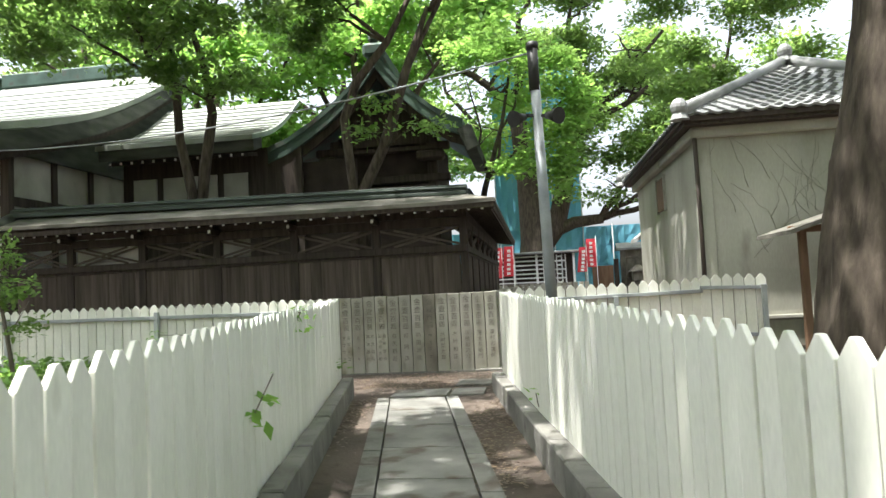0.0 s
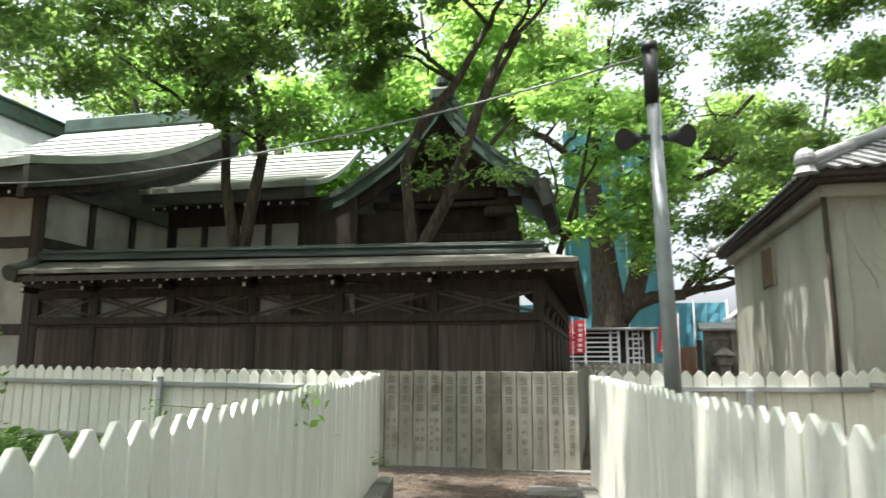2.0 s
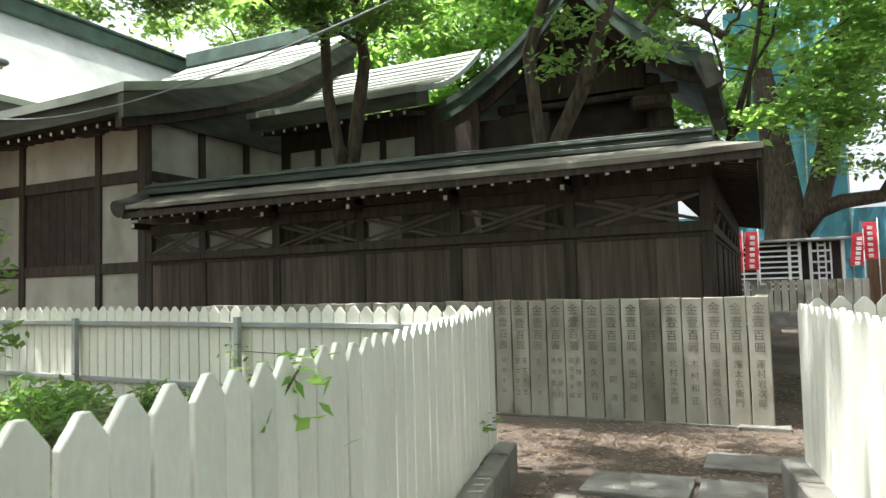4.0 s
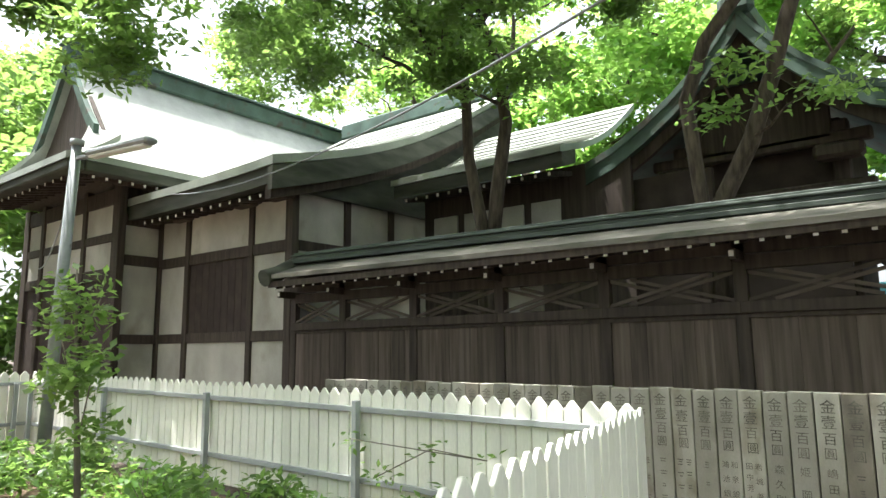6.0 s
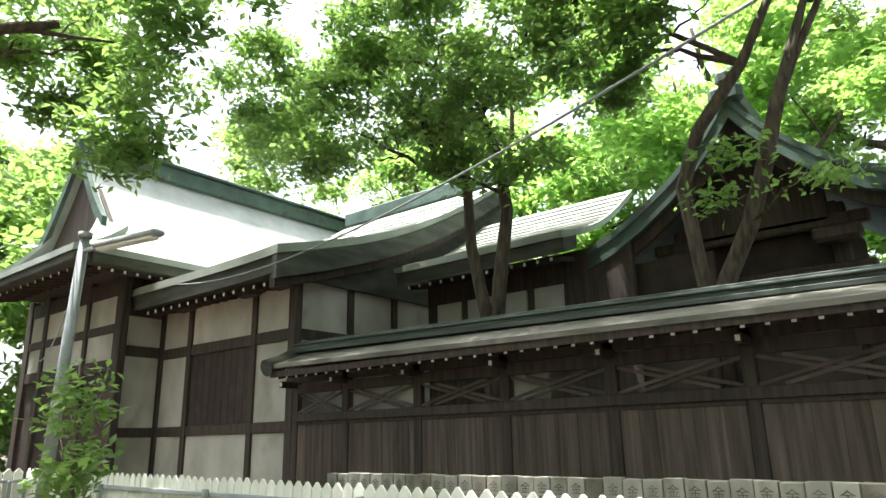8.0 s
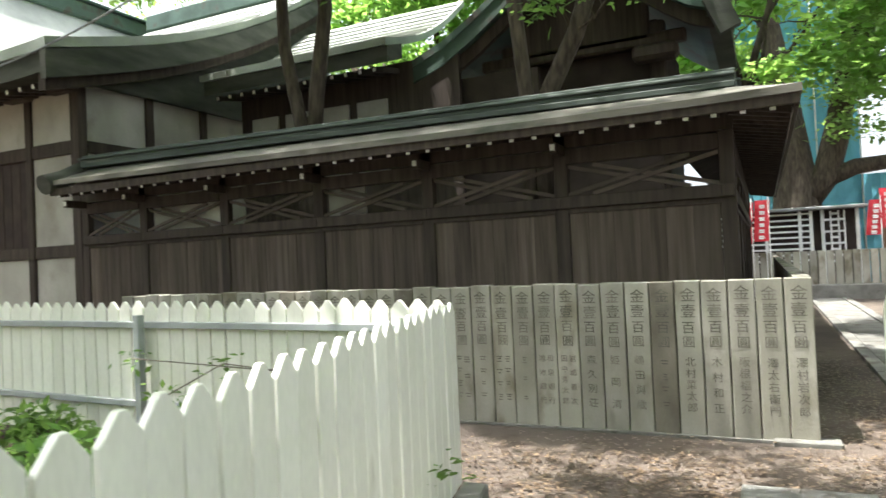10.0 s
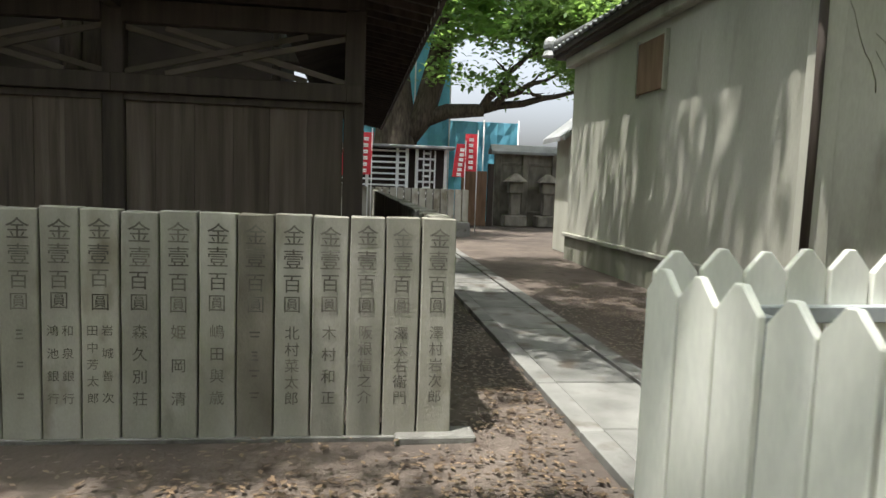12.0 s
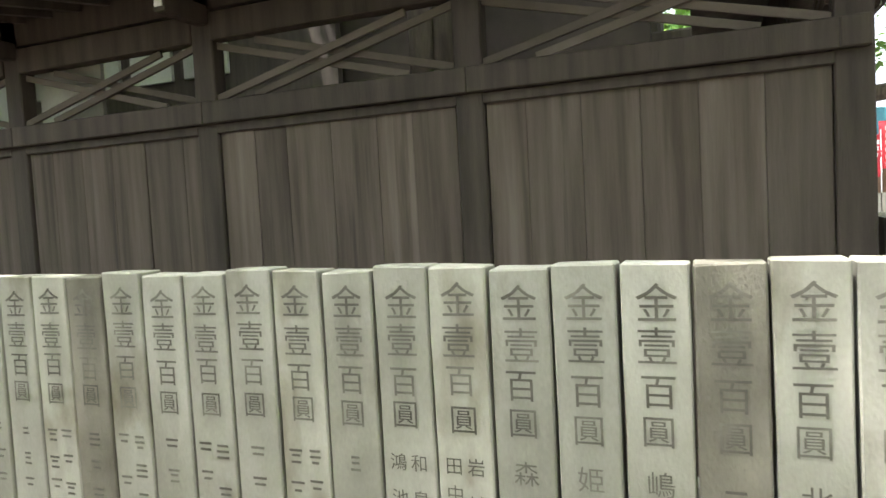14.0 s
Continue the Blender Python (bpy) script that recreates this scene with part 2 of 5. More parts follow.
def leaves(name, blobs, count, size, mat, seed, parent=None, flat=0.5, clump=0.28, per=26, tiers=0):
    """A crown of small folded leaves in clumps, spread over ellipsoids (x, y, z, rx, ry, rz)."""
    g = np.random.default_rng(seed)
    if tiers:
        split = []
        for q in np.array(blobs, float):
            for k in range(tiers):
                d = g.normal(size=3)
                d *= g.random() ** 0.4 / np.linalg.norm(d)
                split.append((*(q[:3] + d * q[3:]), *(q[3:] * (g.uniform(0.1, 0.24) if tiers > 18 else g.uniform(0.2, 0.42)) * np.array([1, 1, 0.7]))))
        blobs = split
    vol = np.array([b[3] * b[4] * b[5] for b in blobs]) ** 0.7
    nc = max(1, count // per)
    pick = g.choice(len(blobs), nc, p=vol / vol.sum())
    bl = np.array(blobs, float)[pick]
    d = g.normal(size=(nc, 3))
    d /= np.linalg.norm(d, axis=1)[:, None]
    r = g.random(nc)[:, None] ** 0.45
    centre = bl[:, :3] + d * r * bl[:, 3:]
    c = np.repeat(centre, per, 0)
    n = len(c)
    c = c + g.normal(size=(n, 3)) * clump * np.array([1, 1, 0.55])
    ax = g.normal(size=(n, 3)) * np.array([1, 1, flat])
    ax /= np.linalg.norm(ax, axis=1)[:, None]
    up = g.normal(size=(n, 3)) * 0.6 + np.array([0, 0, 1])
    sd = np.cross(ax, up)
    sd /= np.linalg.norm(sd, axis=1)[:, None] + 1e-9
    nr = np.cross(sd, ax)
    s = (size * (0.65 + 0.7 * g.random(n)))[:, None]
    v = np.empty((n, 4, 3))
    v[:, 0] = c
    v[:, 1] = c + ax * s * 0.45 + sd * s * 0.24 + nr * s * 0.07
    v[:, 2] = c + ax * s
    v[:, 3] = c + ax * s * 0.45 - sd * s * 0.24 + nr * s * 0.07
    me = bpy.data.meshes.new(name)
    me.vertices.add(n * 4)
    me.vertices.foreach_set("co", v.ravel())
    me.loops.add(n * 6)
    base = np.arange(n)[:, None] * 4
    me.loops.foreach_set("vertex_index", (base + np.array([[0, 1, 2, 0, 2, 3]])).ravel().astype(np.int32))
    me.polygons.add(n * 2)
    me.polygons.foreach_set("loop_start", np.arange(n * 2, dtype=np.int32) * 3)
    me.update(calc_edges=True)
    me.materials.append(mat)
    ob = new(name, me)
    if parent:
        ob.parent = parent
    return ob


def limbs(bm, start, r, ways, rng, depth=2):
    """Curving limbs from start towards each of ways, each with smaller branches."""
    for w in ways:
        a, b = Vector(start), Vector(w)
        n = 6
        pts, k = [], (b - a).length
        for i in range(n + 1):
            f = i / n
            p = a.lerp(b, f) + Vector((rng.uniform(-1, 1), rng.uniform(-1, 1), rng.uniform(-0.6, 0.8))) * k * 0.055 * math.sin(math.pi * f)
            pts.append(p)
        tube(bm, pts, [r * (1 - 0.72 * i / n) for i in range(n + 1)], 7, 0.15)
        if depth:
            sub = []
            for i in (2, 3, 4, 5):
                sub.append((pts[i], r * (1 - 0.72 * i / n) * 0.6, pts[i] + Vector((rng.uniform(-1, 1), rng.uniform(-1, 1), rng.uniform(-0.1, 0.8))) * k * 0.33))
            for s, rr, e in sub:
                limbs(bm, s, rr, [e], rng, depth - 1 if rr > 0.02 else 0)


# ---------------------------------------------------------------- ground and paving
def ground_sheet():
    bm = B()
    xs = sorted(set([-400, -150, -60, -30, 30, 60, 150, 400] + [i * 0.5 for i in range(-40, 41)]))
    ys = sorted(set([-400, -150, -60, -25, 60, 100, 200, 400] + [i * 0.5 for i in range(-10, 81)]))
    grid = [[bm.verts.new((x, y, 0.018 * noise.noise(Vector((x * 0.9, y * 0.9, 0))) - 0.012)) for x in xs] for y in ys]
    for r0, r1 in zip(grid, grid[1:]):
        for j in range(len(xs) - 1):
            bm.faces.new((r0[j], r0[j + 1], r1[j + 1], r1[j])).smooth = True
    return tagged(part("ground", bm, SOIL), "bare brown earth with scattered dry leaves", "ground", kind="structure")


ground_sheet()


def lane_x(y):
    """The middle of the lane between the fences."""
    return -1.49 - 0.19 * (y - 8.2)


def left_x(y):
    return -2.74 - 0.19 * (y - 9.2)


def right_x(y):
    return -0.5 - 0.165 * (y - 9.3)


def fence_top(y):
    return 1.235 + 0.0115 * max(y, 0)


lane = thing("pavement_lane", "stone slab footway between two low kerbs", "pavement", kind="structure")
court = thing("pavement_court", "granite slab footpath with narrow border stones", "pavement", kind="structure")
rng = random.Random(4)


def slab(parent, pts, top=0.03, name="slab"):
    bm = B()
    c = sum((Vector((*p, 0)) for p in pts), Vector()) / len(pts)
    k = [Vector((*p, 0)) - c for p in pts]
    dz = rng.uniform(-0.004, 0.004)
    lo = [bm.verts.new((p.x, p.y, -0.06)) for p in k]
    mi = [bm.verts.new((p.x, p.y, top + dz - 0.008)) for p in k]
    hi = [bm.verts.new((p.x * (1 - 0.008 / max(p.length, 0.1)), p.y * (1 - 0.008 / max(p.length, 0.1)), top + dz)) for p in k]
    n = len(k)
    for a, b in ((lo, mi), (mi, hi)):
        for i in range(n):
            bm.faces.new((a[i], a[(i + 1) % n], b[(i + 1) % n], b[i]))
    bm.faces.new(hi)
    ob = part(name, bm, GRANITE, parent)
    ob.location = c
    return ob


y = -2.0
while y < 8.55:
    y1 = min(y + rng.uniform(0.75, 1.05), 8.7)
    g = 0.012
    slab(lane, [(lane_x(y) - 0.355, y + g), (lane_x(y) + 0.355, y + g), (lane_x(y1) + 0.355, y1 - g), (lane_x(y1) - 0.355, y1 - g)])
    y = y1
for side in (-1, 1):
    y = -2.0 + 0.3 * side
    while y < 8.5:
        y1 = min(y + rng.uniform(0.85, 1.3), 8.7)
        a, b = sorted((side * 0.368, side * 0.525))
        slab(lane, [(lane_x(y) + a, y + 0.006), (lane_x(y) + b, y + 0.006), (lane_x(y1) + b, y1 - 0.006), (lane_x(y1) + a, y1 - 0.006)], 0.04, "border_stone")
        y = y1
for x0, x1, y0, y1 in ((-1.22, -0.45, 9.78, 10.35), (-0.43, 0.35, 9.76, 10.33), (-2.0, -1.24, 8.9, 9.5), (-1.2, -0.75, 8.95, 9.5)):
    slab(lane, [(x0, y0), (x1, y0 + 0.02), (x1, y1), (x0, y1 - 0.03)], 0.022)
y = 10.4
while y < 30:
    y1 = y + rng.uniform(0.95, 1.25)
    slab(court, [(0.30, y + 0.012), (0.945, y + 0.012), (0.945, y1 - 0.012), (0.30, y1 - 0.012)])
    y = y1
for a, b in ((0.13, 0.285), (0.96, 1.13)):
    y = 10.4
    while y < 30:
        y1 = y + rng.uniform(1.0, 1.5)
        slab(court, [(a, y + 0.006), (b, y + 0.006), (b, y1 - 0.006), (a, y1 - 0.006)], 0.045, "border_stone")
        y = y1


def kerb(fx, off0, off1, y0, y1, name, label):
    k = thing(name, label, "kerb", kind="structure")
    y = y0
    while y < y1 - 0.05:
        e = min(y + 0.6, y1)
        bm = B()
        dz = rng.uniform(-0.008, 0.008)
        pts = [(fx(y + 0.004) + off0, y + 0.004), (fx(y + 0.004) + off1, y + 0.004), (fx(e - 0.004) + off1, e - 0.004), (fx(e - 0.004) + off0, e - 0.004)]
        lo = [bm.verts.new((*p, -0.05)) for p in pts]
        hi = [bm.verts.new((*p, 0.245 + dz)) for p in pts]
        bm.faces.new(hi)
        for i in range(4):
            bm.faces.new((lo[i], lo[(i + 1) % 4], hi[(i + 1) % 4], hi[i]))
        bmesh.ops.recalc_face_normals(bm, faces=bm.faces)
        bmesh.ops.bevel(bm, geom=[ed for ed in bm.edges if all(v.co.z > 0.2 for v in ed.verts)], offset=0.012, segments=1, affect='EDGES')
        part("kerb_stone", bm, KERB, k)
        y = e


kerb(left_x, 0.02, 0.18, -2.0, 9.2, "kerb_west", "low mossy concrete kerb under the picket fence")
kerb(right_x, -0.16, 0.0, -2.0, 9.3, "kerb_east", "low grey concrete kerb under the picket fence")


def bed(name, pts):
    bm = B()
    n = 26
    rows = []
    for j in range(n + 1):
        f = j / n
        rows.append([])
        for i in range(n + 1):
            g = i / n
            x = (pts[0][0] * (1 - f) + pts[3][0] * f) * (1 - g) + (pts[1][0] * (1 - f) + pts[2][0] * f) * g
            yy = pts[0][1] * (1 - f) + pts[3][1] * f
            rows[-1].append((x, yy, 0.21 + 0.035 * noise.noise(Vector((x, yy, 3)))))
    sheet(bm, rows, 0.28)
    tagged(part(name, bm, BED), "raised planting bed of dark soil and leaf litter", "ground", kind="structure")


bed("ground_bed_west", [(-19, -3), (left_x(-3) + 0.02, -3), (left_x(9.2) + 0.02, 9.2), (-19, 9.2)])
bed("ground_bed_east", [(right_x(-3), -3), (16, -3), (16, 9.3), (right_x(9.3), 9.3)])


# ---------------------------------------------------------------- picket fences
def picket_mesh(h, w=0.128, t=0.022):
    bm = B()
    prof = [(-w / 2, 0), (w / 2, 0), (w / 2, h - 0.06), (0.012, h), (-0.012, h), (-w / 2, h - 0.06)]
    f = [bm.verts.new((x, -t / 2, z)) for x, z in prof]
    k = [bm.verts.new((x, t / 2, z)) for x, z in prof]
    bm.faces.new(f)
    bm.faces.new(k[::-1])
    for i in range(6):
        bm.faces.new((f[i], k[i], k[(i + 1) % 6], f[(i + 1) % 6]))
    bmesh.ops.recalc_face_normals(bm, faces=bm.faces)
    bmesh.ops.bevel(bm, geom=list(bm.edges), offset=0.003, segments=1, affect='EDGES')
    return mesh_of("picket", bm, PICKET)


PICKETS = [picket_mesh(1.10 + 0.005 * i) for i in range(-1, 2)]


def picket_fence(name, label, a, b, z0, tops, rail_side, posts):
    """Boards from a to b; tops gives the tip height at each end; rails and posts on one side."""
    fence = thing(name, label, "fence", "white picket fences")
    a, b = Vector((*a, 0)), Vector((*b, 0))
    d = b - a
    u = d.normalized()
    side = Vector((-u.y, u.x, 0)) * rail_side
    turn = math.degrees(math.atan2(u.y, u.x))
    n = int(d.length / 0.139)
    for i in range(n):
        p = a + u * (i + 0.5) * d.length / n
        f = (i + 0.5) / n
        top = tops[0] * (1 - f) + tops[1] * f
        q = pose(p.x, p.y, top - 1.10 + rng.uniform(-0.007, 0.007), rng.uniform(-0.25, 0.25), rng.uniform(-0.35, 0.35), turn + rng.uniform(-0.4, 0.4))
        piece("picket", PICKETS[rng.randrange(3)], fence, q)
    for z in (-0.18, -0.80):
        bm = beam(B(), a + side * 0.032 + Vector((0, 0, tops[0] + z)), b + side * 0.032 + Vector((0, 0, tops[1] + z)), 0.035, 0.05, 0.004)
        part("rail", bm, RAIL, fence, "grey painted rail")
    for s in posts:
        p = a + u * s + side * 0.075
        bm = box(B(), p.x - 0.03, p.x + 0.03, p.y - 0.03, p.y + 0.03, 0.0, tops[0] - 0.17, 0.004)
        part("post", bm, RAIL, fence, "grey square post")
    return fence


picket_fence("picket_fence", "cream-painted wooden picket fence on a mossy concrete kerb", (left_x(-2.2), -2.2), (left_x(9.2), 9.2), 0.2, (1.235, fence_top(9.2)), 1, (1, 3.5, 6, 8.5))
picket_fence("picket_fence", "cream picket fence streaked with sun beside the grey pole", (right_x(-2.2), -2.2), (right_x(9.3), 9.3), 0.2, (1.22, 1.335), -1, (1, 3.5, 6, 8.5, 11))
picket_fence("picket_fence", "long cream picket fence with grey rails behind the planting bed", (-12.9, 9.34), (-2.80, 9.27), 0.25, (1.44, 1.345), -1, (0.15, 2.6, 5.04, 7.45))
picket_fence("picket_fence", "short cream picket fence closing the end of the bed", (-13.0, 4.5), (-12.95, 9.3), 0.25, (1.44, 1.44), -1, (0.3, 2.5, 4.6))
picket_fence("picket_fence", "cream picket fence with grey rail in front of the storehouse", (-0.44, 9.42), (2.2, 9.5), 0.25, (1.36, 1.385), -1, (0.3, 1.5))
picket_fence("picket_fence", "slightly taller end panel of cream picket fence", (2.16, 9.47), (3.02, 9.5), 0.25, (1.43, 1.40), -1, (0.8,))

# ---------------------------------------------------------------- inscribed stone fence
PITCH, FACE, END = 0.2117, 11.57, -0.67


def stone_mesh(h, w, seed):
    bm = B()
    box(bm, -w / 2, w / 2, 0, 0.13, 0, h)
    bmesh.ops.subdivide_edges(bm, edges=[e for e in bm.edges if abs(e.verts[0].co.z - e.verts[1].co.z) > 0.5], cuts=4)
    bmesh.ops.bevel(bm, geom=[e for e in bm.edges], offset=0.006, segments=1, affect='EDGES')
    for v in bm.verts:
        q = Vector((v.co.x * 4, v.co.y * 4, v.co.z * 3 + seed * 7.1))
        v.co.x += 0.004 * noise.noise(q)
        v.co.y += 0.003 * noise.noise(q + Vector((5, 0, 0)))
        if v.co.z > h - 0.05:
            v.co.z += 0.012 * noise.noise(q * 2)
    return mesh_of("stone_slat", bm, STONE)


STONES = [stone_mesh(1.32 + 0.005 * math.sin(k * 2.1), PITCH - 0.011, k) for k in range(6)]


glyphs = {}


def glyph(ch, size):
    """One flat character in the shaded carving colour, shared by all the stones that bear it."""
    if (ch, size) not in glyphs:
        cu = bpy.data.curves.new("writing", 'FONT')
        cu.body, cu.size, cu.align_x, cu.align_y = ch, size, 'CENTER', 'CENTER'
        cu.resolution_u = 2
        ob = bpy.data.objects.new("writing", cu)
        me = bpy.data.meshes.new_from_object(ob)
        me.transform(Matrix.Rotation(radians(90), 4, 'X'))
        me.materials.clear()
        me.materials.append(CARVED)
        bpy.data.objects.remove(ob)
        bpy.data.curves.remove(cu)
        glyphs[ch, size] = me
    return glyphs[ch, size]


def worn_glyph(seed):
    """Plain bars where a character has worn past reading."""
    r = random.Random(seed)
    bm = B()
    for k in range(2 + seed % 2):
        z = 0.02 - 0.024 * k + r.uniform(-0.004, 0.004)
        w = r.uniform(0.014, 0.03)
        box(bm, -w, w, -0.0007, 0.0007, z - 0.0045, z + 0.0045)
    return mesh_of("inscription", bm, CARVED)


WORN = [worn_glyph(k) for k in range(9)]
HEAD = (("金", 1.195, 0.128), ("壹", 1.055, 0.125), ("百", 0.92, 0.115), ("圓", 0.795, 0.106))
NAMES = {0: ("澤村岩次郎",), 1: ("澤太右衛門",), 2: ("阪根福之介",), 3: ("木村和正",), 4: ("北村菜太郎",), 6: ("嶋田與歳",), 7: ("姫岡清",), 8: ("森久別荘",), 9: ("岩城善次", "田中芳太郎"), 10: ("和泉銀行", "鴻池銀行")}


def letter(stone, me, x, z):
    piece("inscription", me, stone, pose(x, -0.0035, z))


fence = thing("stone_fence", "low fence of upright inscribed weathered granite slats", "stone fence")
wr = random.Random(77)
for i in range(37):
    x = END - PITCH * (i + 0.5)
    m = pose(x, FACE + rng.uniform(-0.003, 0.003), rng.uniform(-0.006, 0.005), 0, rng.uniform(-0.12, 0.12), rng.uniform(-0.4, 0.4))
    me = STONES[i % 6]
    if i in (5, 17, 24):
        me = me.copy()
        me.materials[0] = STONE_DARK
    st = piece("stone_slat", me, fence, m)
    for ch, z, size in HEAD:
        letter(st, glyph(ch, size), wr.uniform(-0.004, 0.004), z + wr.uniform(-0.006, 0.006))
    columns = NAMES.get(i)
    if columns:
        k = 0.088 if len(columns) == 1 else 0.066
        for c, word in enumerate(columns):
            x0 = 0.0 if len(columns) == 1 else 0.04 - 0.08 * c
            for q, ch in enumerate(word):
                letter(st, glyph(ch, k), x0, 0.63 - q * 0.39 / max(len(word) - 1, 1))
    else:
        for x0 in ((0.0,) if i % 2 else (-0.042, 0.042)):
            n = wr.choice((3, 4, 4))
            for q in range(n):
                letter(st, WORN[wr.randrange(9)], x0, 0.62 - q * 0.36 / (n - 1) + wr.uniform(-0.008, 0.008))
side_fence = thing("stone_fence", "shaded side run of the granite slat fence along the path", "stone fence")
for i in range(70):
    m = pose(END - 0.005 + rng.uniform(-0.004, 0.004), FACE + 0.14 + PITCH * (i + 0.5), rng.uniform(-0.012, 0.008), 0, 0, 90)
    piece("stone_slat", STONES[i % 6], side_fence, m)
bm = B()
box(bm, END - PITCH * 37, END + 0.03, FACE - 0.025, FACE + 0.16, -0.05, 0.01, 0.004)
tagged(part("stone_footing", bm, KERB), "thin concrete footing under the stone fence", "footing", kind="structure")

bm = B()
box(bm, END - 0.34, END + 0.14, FACE - 0.09, FACE + 0.1, -0.05, 0.028, 0.01)
for v in bm.verts:
    v.co.x += 0.03 * noise.noise(v.co * 5)
    v.co.y += 0.02 * noise.noise(v.co * 6)
tagged(part("footing_stone", bm, KERB), "rough pale stone at the foot of the fence corner", "stone")

# ---------------------------------------------------------------- roofed board wall
WY, WX = 12.75, -1.30
POSTS = [-1.30, -2.99, -4.63, -6.22, -7.82, -9.40, -10.68]
wall = thing("wall_boarded", "dark cedar boarded shrine wall with crossed lattice under a roof", "wall", kind="structure")


def run_boards(p0, p1, along_y=False):
    """Posts, boards, rail, lattice and head beam of one bay from p0 to p1."""
    def bx(a, b, d0, d1, z0, z1, bv=0.0):
        bm = B()
        if along_y:
            return box(bm, WX - d1, WX - d0, a, b, z0, z1, bv)
        return box(bm, a, b, WY + d0, WY + d1, z0, z1, bv)
    a, b = min(p0, p1), max(p0, p1)
    x = a + 0.08
    while x < b - 0.09:
        e = min(x + rng.uniform(0.2, 0.3), b - 0.08)
        if b - 0.08 - e < 0.08:
            e = b - 0.08
        d = rng.uniform(0, 0.008)
        part("board", bx(x + 0.0004, e - 0.0004, 0.0 + d, 0.03 + d, 0.35, 2.06, 0.003), BOARD, wall)
        x = e
    part("rail", bx(a - 0.07 if along_y else a + 0.0005, b - 0.0005, -0.058, 0.06, 2.095, 2.225, 0.006), TIMBER, wall)
    part("rail", bx(a + 0.07, b - 0.07, -0.02, 0.05, 2.04, 2.093, 0.004), TIMBER, wall)
    part("head_beam", bx(a + 0.07, b - 0.07, -0.03, 0.07, 2.58, 2.74, 0.006), TIMBER, wall)
    part("sill_beam", bx(a + 0.07, b - 0.07, -0.03, 0.06, 0.22, 0.35, 0.006), TIMBER, wall)
    part("wall_plate", bx(a - 0.07, b + 0.07, -0.02, 0.06, 2.76, 3.17, 0.004), TIMBER, wall)
    c0, c1 = a + 0.06, b - 0.06
    lap = 0.17 * (b - a)
    for u0, u1, z0, z1, d in ((c0, c1 - lap, 2.24, 2.56, 0.012), (c0 + lap, c1, 2.24, 2.56, 0.012), (c0, c1 - lap, 2.56, 2.24, 0.036), (c0 + lap, c1, 2.56, 2.24, 0.036)):
        bm = B()
        if along_y:
            beam(bm, (WX - d, u0, z0), (WX - d, u1, z1), 0.022, 0.042, 0.003)
        else:
            beam(bm, (u0, WY + d, z0), (u1, WY + d, z1), 0.022, 0.042, 0.003)
        part("lattice_slat", bm, LATTICE, wall)


for p0, p1 in zip(POSTS, POSTS[1:]):
    run_boards(p0, p1)
for x in POSTS:
    part("post", box(B(), x - 0.075, x + 0.075, WY - 0.018, WY + 0.09, 0.0, 2.76, 0.008), TIMBER, wall)
SIDE_POSTS = [WY + 1.65 * i for i in range(8)]
for p0, p1 in zip(SIDE_POSTS, SIDE_POSTS[1:]):
    run_boards(p0, p1, True)
for yy in SIDE_POSTS[1:]:
    part("post", box(B(), WX - 0.09, WX + 0.018, yy - 0.075, yy + 0.075, 0.0, 2.76, 0.008), TIMBER, wall)
part("infill_panel", box(B(), -9.32, -7.9, WY + 0.12, WY + 0.15, 2.2, 2.62), PLASTER, wall, "pale plaster infill behind the lattice")
part("infill_panel", box(B(), -6.14, -5.58, WY + 0.12, WY + 0.15, 2.2, 2.62), PLASTER, wall, "pale plaster infill behind the lattice")
part("base_stone", box(B(), -10.8, WX + 0.1, WY - 0.12, WY + 0.16, -0.05, 0.22, 0.015), KERB, wall)
part("base_stone", box(B(), WX - 0.16, WX + 0.12, WY + 0.17, 24.3, -0.05, 0.22, 0.015), KERB, wall)

EAVE_Z, RIDGE_Z, OUT, WEST = 2.955, 3.2, 0.66, -10.62


def rise(x):
    """The roof climbs slightly towards the hall."""
    return 0.09 * (WX - min(x, WX)) / (WX - WEST)



roof = thing("wall_roof", "weathered low roof with ridge along the boarded wall", "roof", kind="structure")
bm = B()
# south slope, mitred at the corner
rows = []
for k in range(5):
    f = k / 4
    zz = EAVE_Z + (RIDGE_Z - EAVE_Z) * (f ** 1.15)
    yy = WY - OUT * (1 - f)
    xe = WX + OUT * (1 - f)
    rows.append([(WEST + (xe - WEST) * j / 30, yy, zz + rise(WEST + (xe - WEST) * j / 30) + 0.04 * (j / 30) ** 8 * (1 - f)) for j in range(31)])
sheet(bm, rows, 0.07)
part("roof_slope", bm, BARKROOF, roof)
bm = B()
rows = []
for k in range(5):
    f = k / 4
    zz = EAVE_Z + (RIDGE_Z - EAVE_Z) * (f ** 1.15)
    xx = WX + OUT * (1 - f)
    ys = WY - OUT * (1 - f)
    rows.append([(xx, ys + (24.4 - ys) * j / 30, zz + 0.04 * (1 - j / 30) ** 8 * (1 - f)) for j in range(31)])
sheet(bm, rows, 0.07)
part("roof_slope", bm, BARKROOF, roof)
